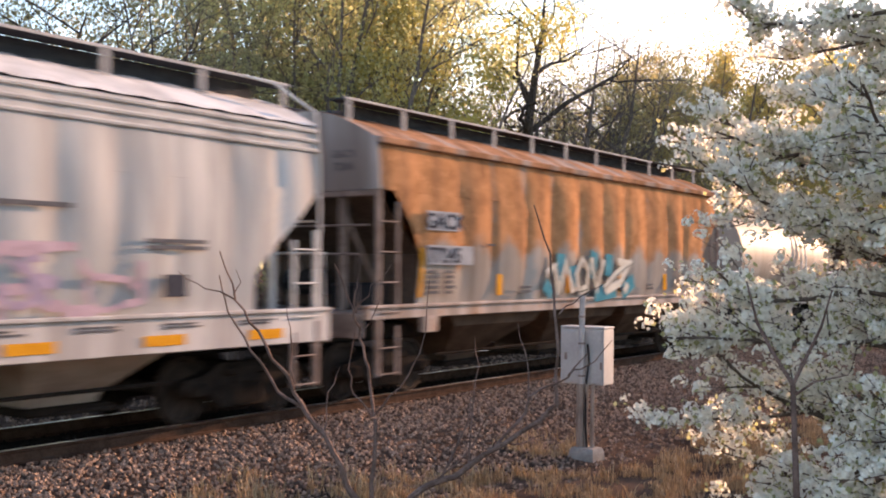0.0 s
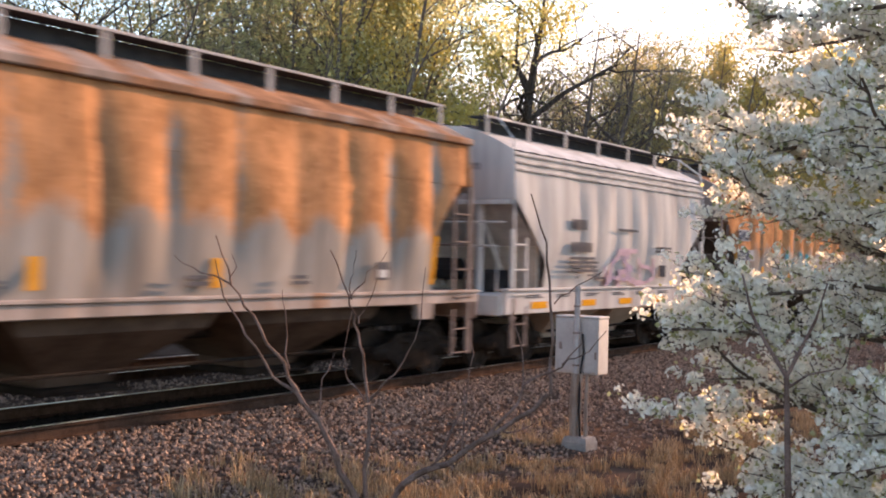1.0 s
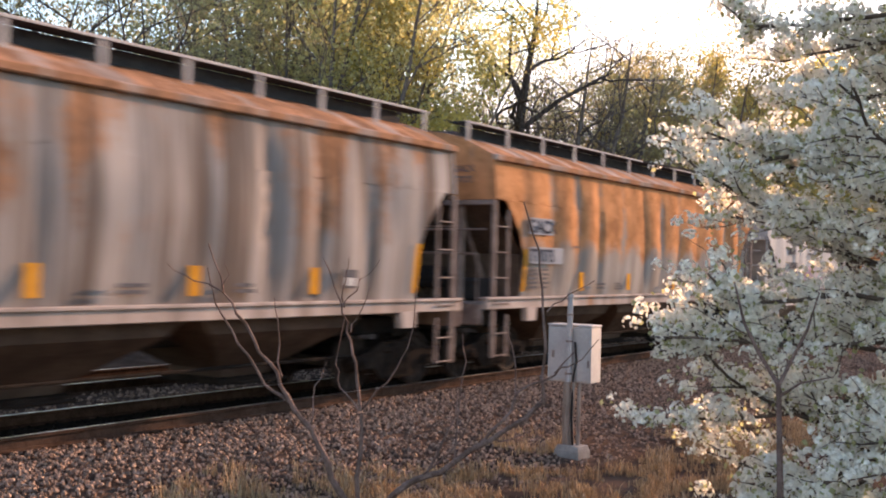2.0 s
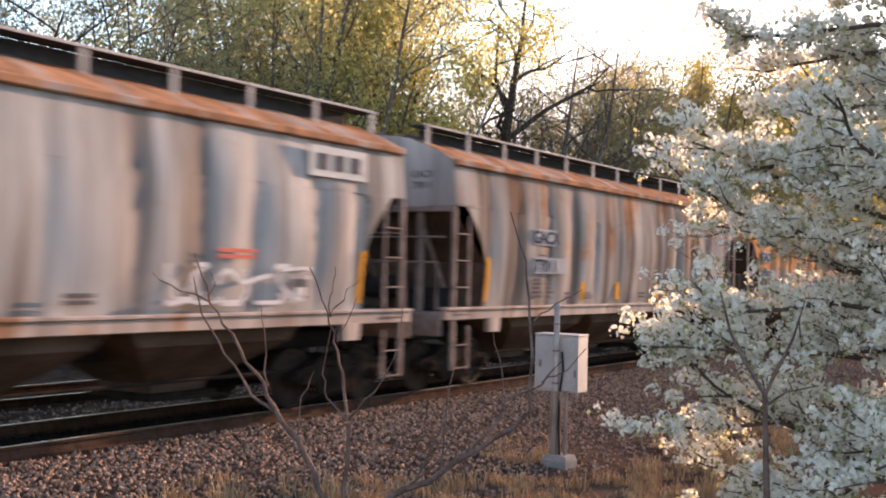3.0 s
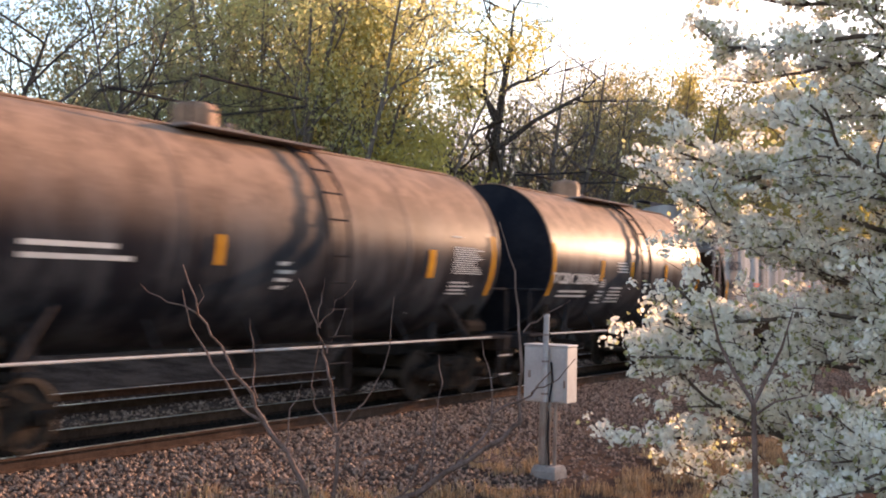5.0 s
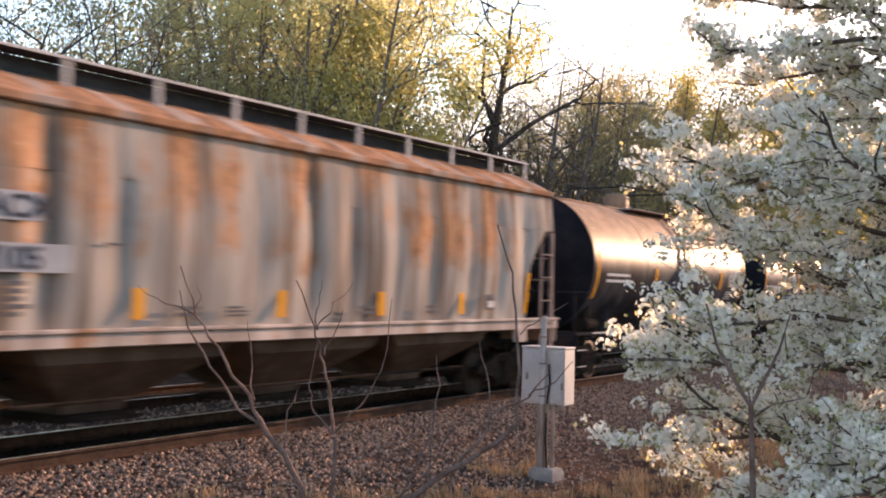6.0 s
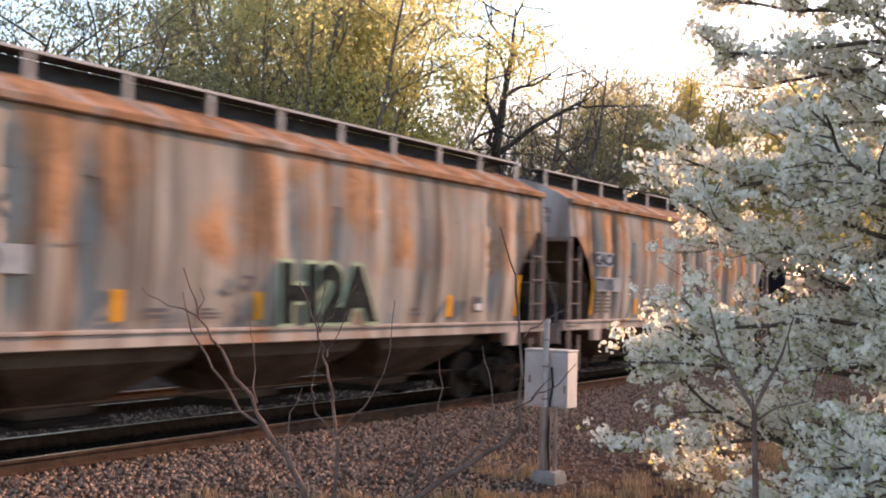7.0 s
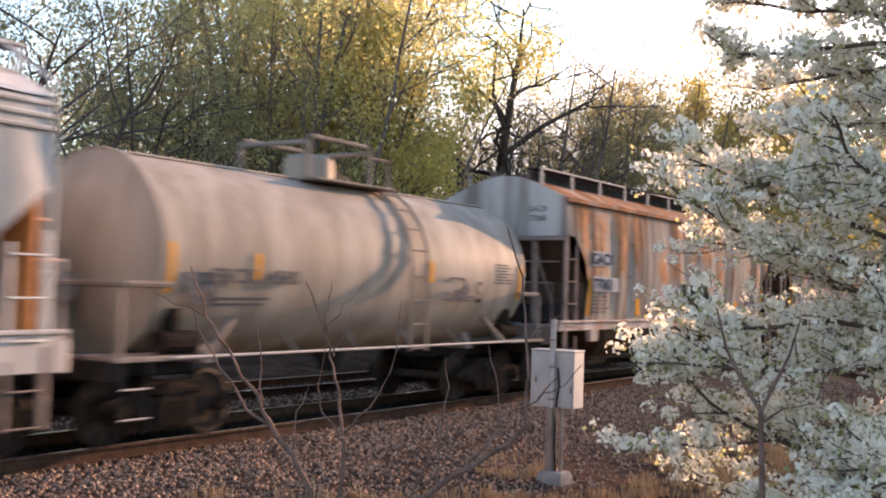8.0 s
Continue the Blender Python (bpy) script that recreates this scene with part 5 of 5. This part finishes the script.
# ---- bare shrub in front of the track ----
def shrub():
    s0 = tagged(new("bare_shrub"), "leafless young shrub with thin grey-brown twigs", "shrub")
    # local axes: u to the viewer's right, w away, z up
    base = Vector((3.947, 3.07, 0))
    base.z = ground_z(base.x, base.y)
    s0.matrix_basis = pose(base.x, base.y, base.z, 0, 0, -57.0)
    rng = random.Random(8)

    def stem(radius, *pts, tip=0.3):
        radius *= 0.8
        path, out, rad = [Vector((u, w, z)) for u, w, z in pts], [], []
        m = len(path)
        for i in range((m - 1) * 3 + 1):
            k = min(m - 2, i // 3)
            f = i / 3 - k
            p = path[k].lerp(path[k + 1], f)
            out.append(p + Vector((rng.gauss(0, 0.006), rng.gauss(0, 0.01), rng.gauss(0, 0.006))))
            rad.append(radius * (1 - (1 - tip) * i / ((m - 1) * 3)))
        part("stem", Shape().tube(out, rad, 7), M_TWIG, s0)

    Z = lambda py: 2.08 - base.z + (500 - py) / 379.0
    U = lambda px: (px - 620) / 379.0 + 0.03
    stem(0.026, (0.02, 0, -0.1), (U(585), 0, Z(960)), (U(549), 0, Z(882)), (U(505), 0, Z(797)), (U(458), 0.02, Z(736)), tip=0.55)
    stem(0.013, (U(458), 0.02, Z(736)), (U(430), 0, Z(681)), (U(388), -0.02, Z(615)), (U(349), -0.05, Z(555)), (U(328), -0.08, Z(475)))
    stem(0.011, (U(470), 0.01, Z(752)), (U(419), 0.05, Z(720)), (U(370), 0.08, Z(650)), (U(325), 0.1, Z(580)), (U(302), 0.12, Z(517)))
    stem(0.006, (U(447), 0.01, Z(705)), (U(444), 0.03, Z(622)), (U(432), 0.05, Z(566)))
    stem(0.006, (U(349), -0.05, Z(555)), (U(300), -0.07, Z(536)), (U(251), -0.1, Z(513)))
    stem(0.005, (U(352), -0.05, Z(560)), (U(357), -0.07, Z(505)))
    stem(0.020, (0.06, 0.03, -0.1), (U(600), 0.05, Z(990)), (U(587), 0.06, Z(882)), (U(594), 0.06, Z(769)), tip=0.6)
    stem(0.011, (U(594), 0.06, Z(769)), (U(580), 0.06, Z(678)), (U(570), 0.05, Z(622)), (U(550), 0.03, Z(575)), (U(522), 0.02, Z(490)))
    stem(0.006, (U(570), 0.05, Z(622)), (U(585), 0.06, Z(590)), (U(601), 0.08, Z(545)))
    stem(0.005, (U(556), 0.03, Z(580)), (U(560), 0.06, Z(530)), (U(563), 0.06, Z(490)))
    stem(0.005, (U(552), 0.03, Z(578)), (U(590), 0.06, Z(530)), (U(618), 0.08, Z(495)))
    stem(0.007, (U(594), 0.06, Z(760)), (U(640), 0.0, Z(706)), (U(675), -0.03, Z(650)), (U(690), -0.05, Z(517)))
    stem(0.007, (U(590), 0.06, Z(764)), (U(552), 0.12, Z(727)), (U(542), 0.14, Z(685)), (U(556), 0.15, Z(594)))
    stem(0.006, (U(505), 0.0, Z(797)), (U(512), 0.05, Z(720)), (U(530), 0.08, Z(680)))
    stem(0.024, (0.1, 0, -0.1), (U(640), 0, Z(930)), (U(678), -0.02, Z(882)), (U(737), -0.05, Z(860)), (U(814), -0.08, Z(804)), (U(870), -0.1, Z(769)), (U(909), -0.1, Z(734)), tip=0.5)
    stem(0.012, (U(909), -0.1, Z(734)), (U(913), -0.1, Z(671)), (U(912), -0.1, Z(573)), (U(900), -0.08, Z(470)), (U(872), -0.06, Z(390)))
    stem(0.005, (U(912), -0.1, Z(573)), (U(950), -0.12, Z(545)), (U(996), -0.15, Z(517)))
    stem(0.008, (U(710), -0.04, Z(868)), (U(758), 0.05, Z(776)), (U(765), 0.08, Z(727)))
    stem(0.011, (U(800), -0.07, Z(812)), (U(845), -0.12, Z(760)), (U(870), -0.15, Z(713)), (U(926), -0.2, Z(678)), (U(961), -0.22, Z(636)))
    stem(0.006, (U(863), -0.14, Z(725)), (U(862), -0.1, Z(660)), (U(846), -0.08, Z(594)))
    stem(0.006, (U(814), -0.08, Z(804)), (U(850), -0.1, Z(798)), (U(892), -0.12, Z(780)))
    stem(0.006, (U(700), -0.03, Z(872)), (U(760), -0.12, Z(815)), (U(800), -0.16, Z(740)), (U(765), -0.18, Z(690)))
    stem(0.006, (U(926), -0.2, Z(678)), (U(960), -0.22, Z(660)), (U(1000), -0.25, Z(615)))
    stem(0.006, (U(760), -0.05, Z(850)), (U(775), 0.1, Z(700)), (U(772), 0.12, Z(625)))
    return s0


shrub()


def sapling():
    """A thin forked stem that stands before the blossom."""
    s0 = tagged(new("bare_sapling"), "thin bare grey sapling that forks before the blossom", "shrub")
    x, y = 5.27, 1.57
    z0 = ground_z(x, y)
    s0.matrix_basis = pose(x, y, z0, 0, 0, -73)
    f = 2.08 - 0.55 - z0
    part("stem", Shape().tube([(0.03, 0, -0.1), (0.02, 0, f * 0.5), (0.0, 0, f)], [0.02, 0.017, 0.013], 8), M_TWIG, s0)
    part("stem", Shape().tube([(0, 0, f), (-0.1, 0.02, f + 0.16), (-0.17, 0.03, f + 0.30), (-0.22, 0.05, f + 0.5)], [0.011, 0.010, 0.008, 0.004], 7), M_TWIG, s0)
    part("stem", Shape().tube([(0, 0, f), (0.07, 0.02, f + 0.15), (0.13, 0.02, f + 0.28), (0.18, 0.0, f + 0.46)], [0.010, 0.009, 0.007, 0.004], 7), M_TWIG, s0)
    part("stem", Shape().tube([(0.01, 0, f - 0.05), (0.1, -0.03, f + 0.02), (0.25, -0.05, f + 0.06)], [0.007, 0.005, 0.003], 6), M_TWIG, s0)
    return s0


sapling()


def utility_pole():
    """A wooden pole with cross-arms, beyond the tracks."""
    u = tagged(new("utility_pole"), "weathered wooden utility pole with two cross-arms", "utility pole")
    x, y = 25.5, 31.2
    u.matrix_basis = pose(x, y, ground_z(x, y), 0, 0, -40)
    part("pole", Shape().tube([(0, 0, -0.5), (0, 0, 4), (0, 0, 8.2)], [0.16, 0.14, 0.11], 10), M_POST, u)
    for z in (7.5, 6.9):
        arm = part("cross_arm", Shape().box(-1.2, 1.2, -0.16, -0.06, z - 0.06, z + 0.06, 0.01), M_POST, u)
        for i in range(6):
            px = -1.05 + 0.42 * i
            part("insulator", Shape().tube([(px, -0.11, z + 0.06), (px, -0.11, z + 0.2)], [0.05, 0.035], 8), M_PIPE, arm)
    return u


utility_pole()


# ---- movement ----
# the train's small lead (+) or lag (-) on an even pace, in metres
LEAD = ((0.0, 0.25), (0.5, 0.03), (1.0, -0.09), (1.5, -0.24), (2.0, 0.03), (3.4, 0.10), (4.0, -0.06), (4.5, -0.13), (6.0, 0.01), (6.5, 0.02), (7.0, -0.04), (7.5, 0.22), (8.0, 0.01))


def motions():
    for car, mid in cars:
        walk(car, [(t, pose(mid + SPEED * t + lead, CENTRE_Y, 0)) for t, lead in LEAD])
    step = math.degrees(SPEED / WHEEL_R / FPS)
    for w, dx in wheelsets:
        walk(w, [(i / FPS, pose(dx, 0, WHEEL_R, 0, (step * i) % 360, 0)) for i in range(8 * FPS + 1)])


motions()
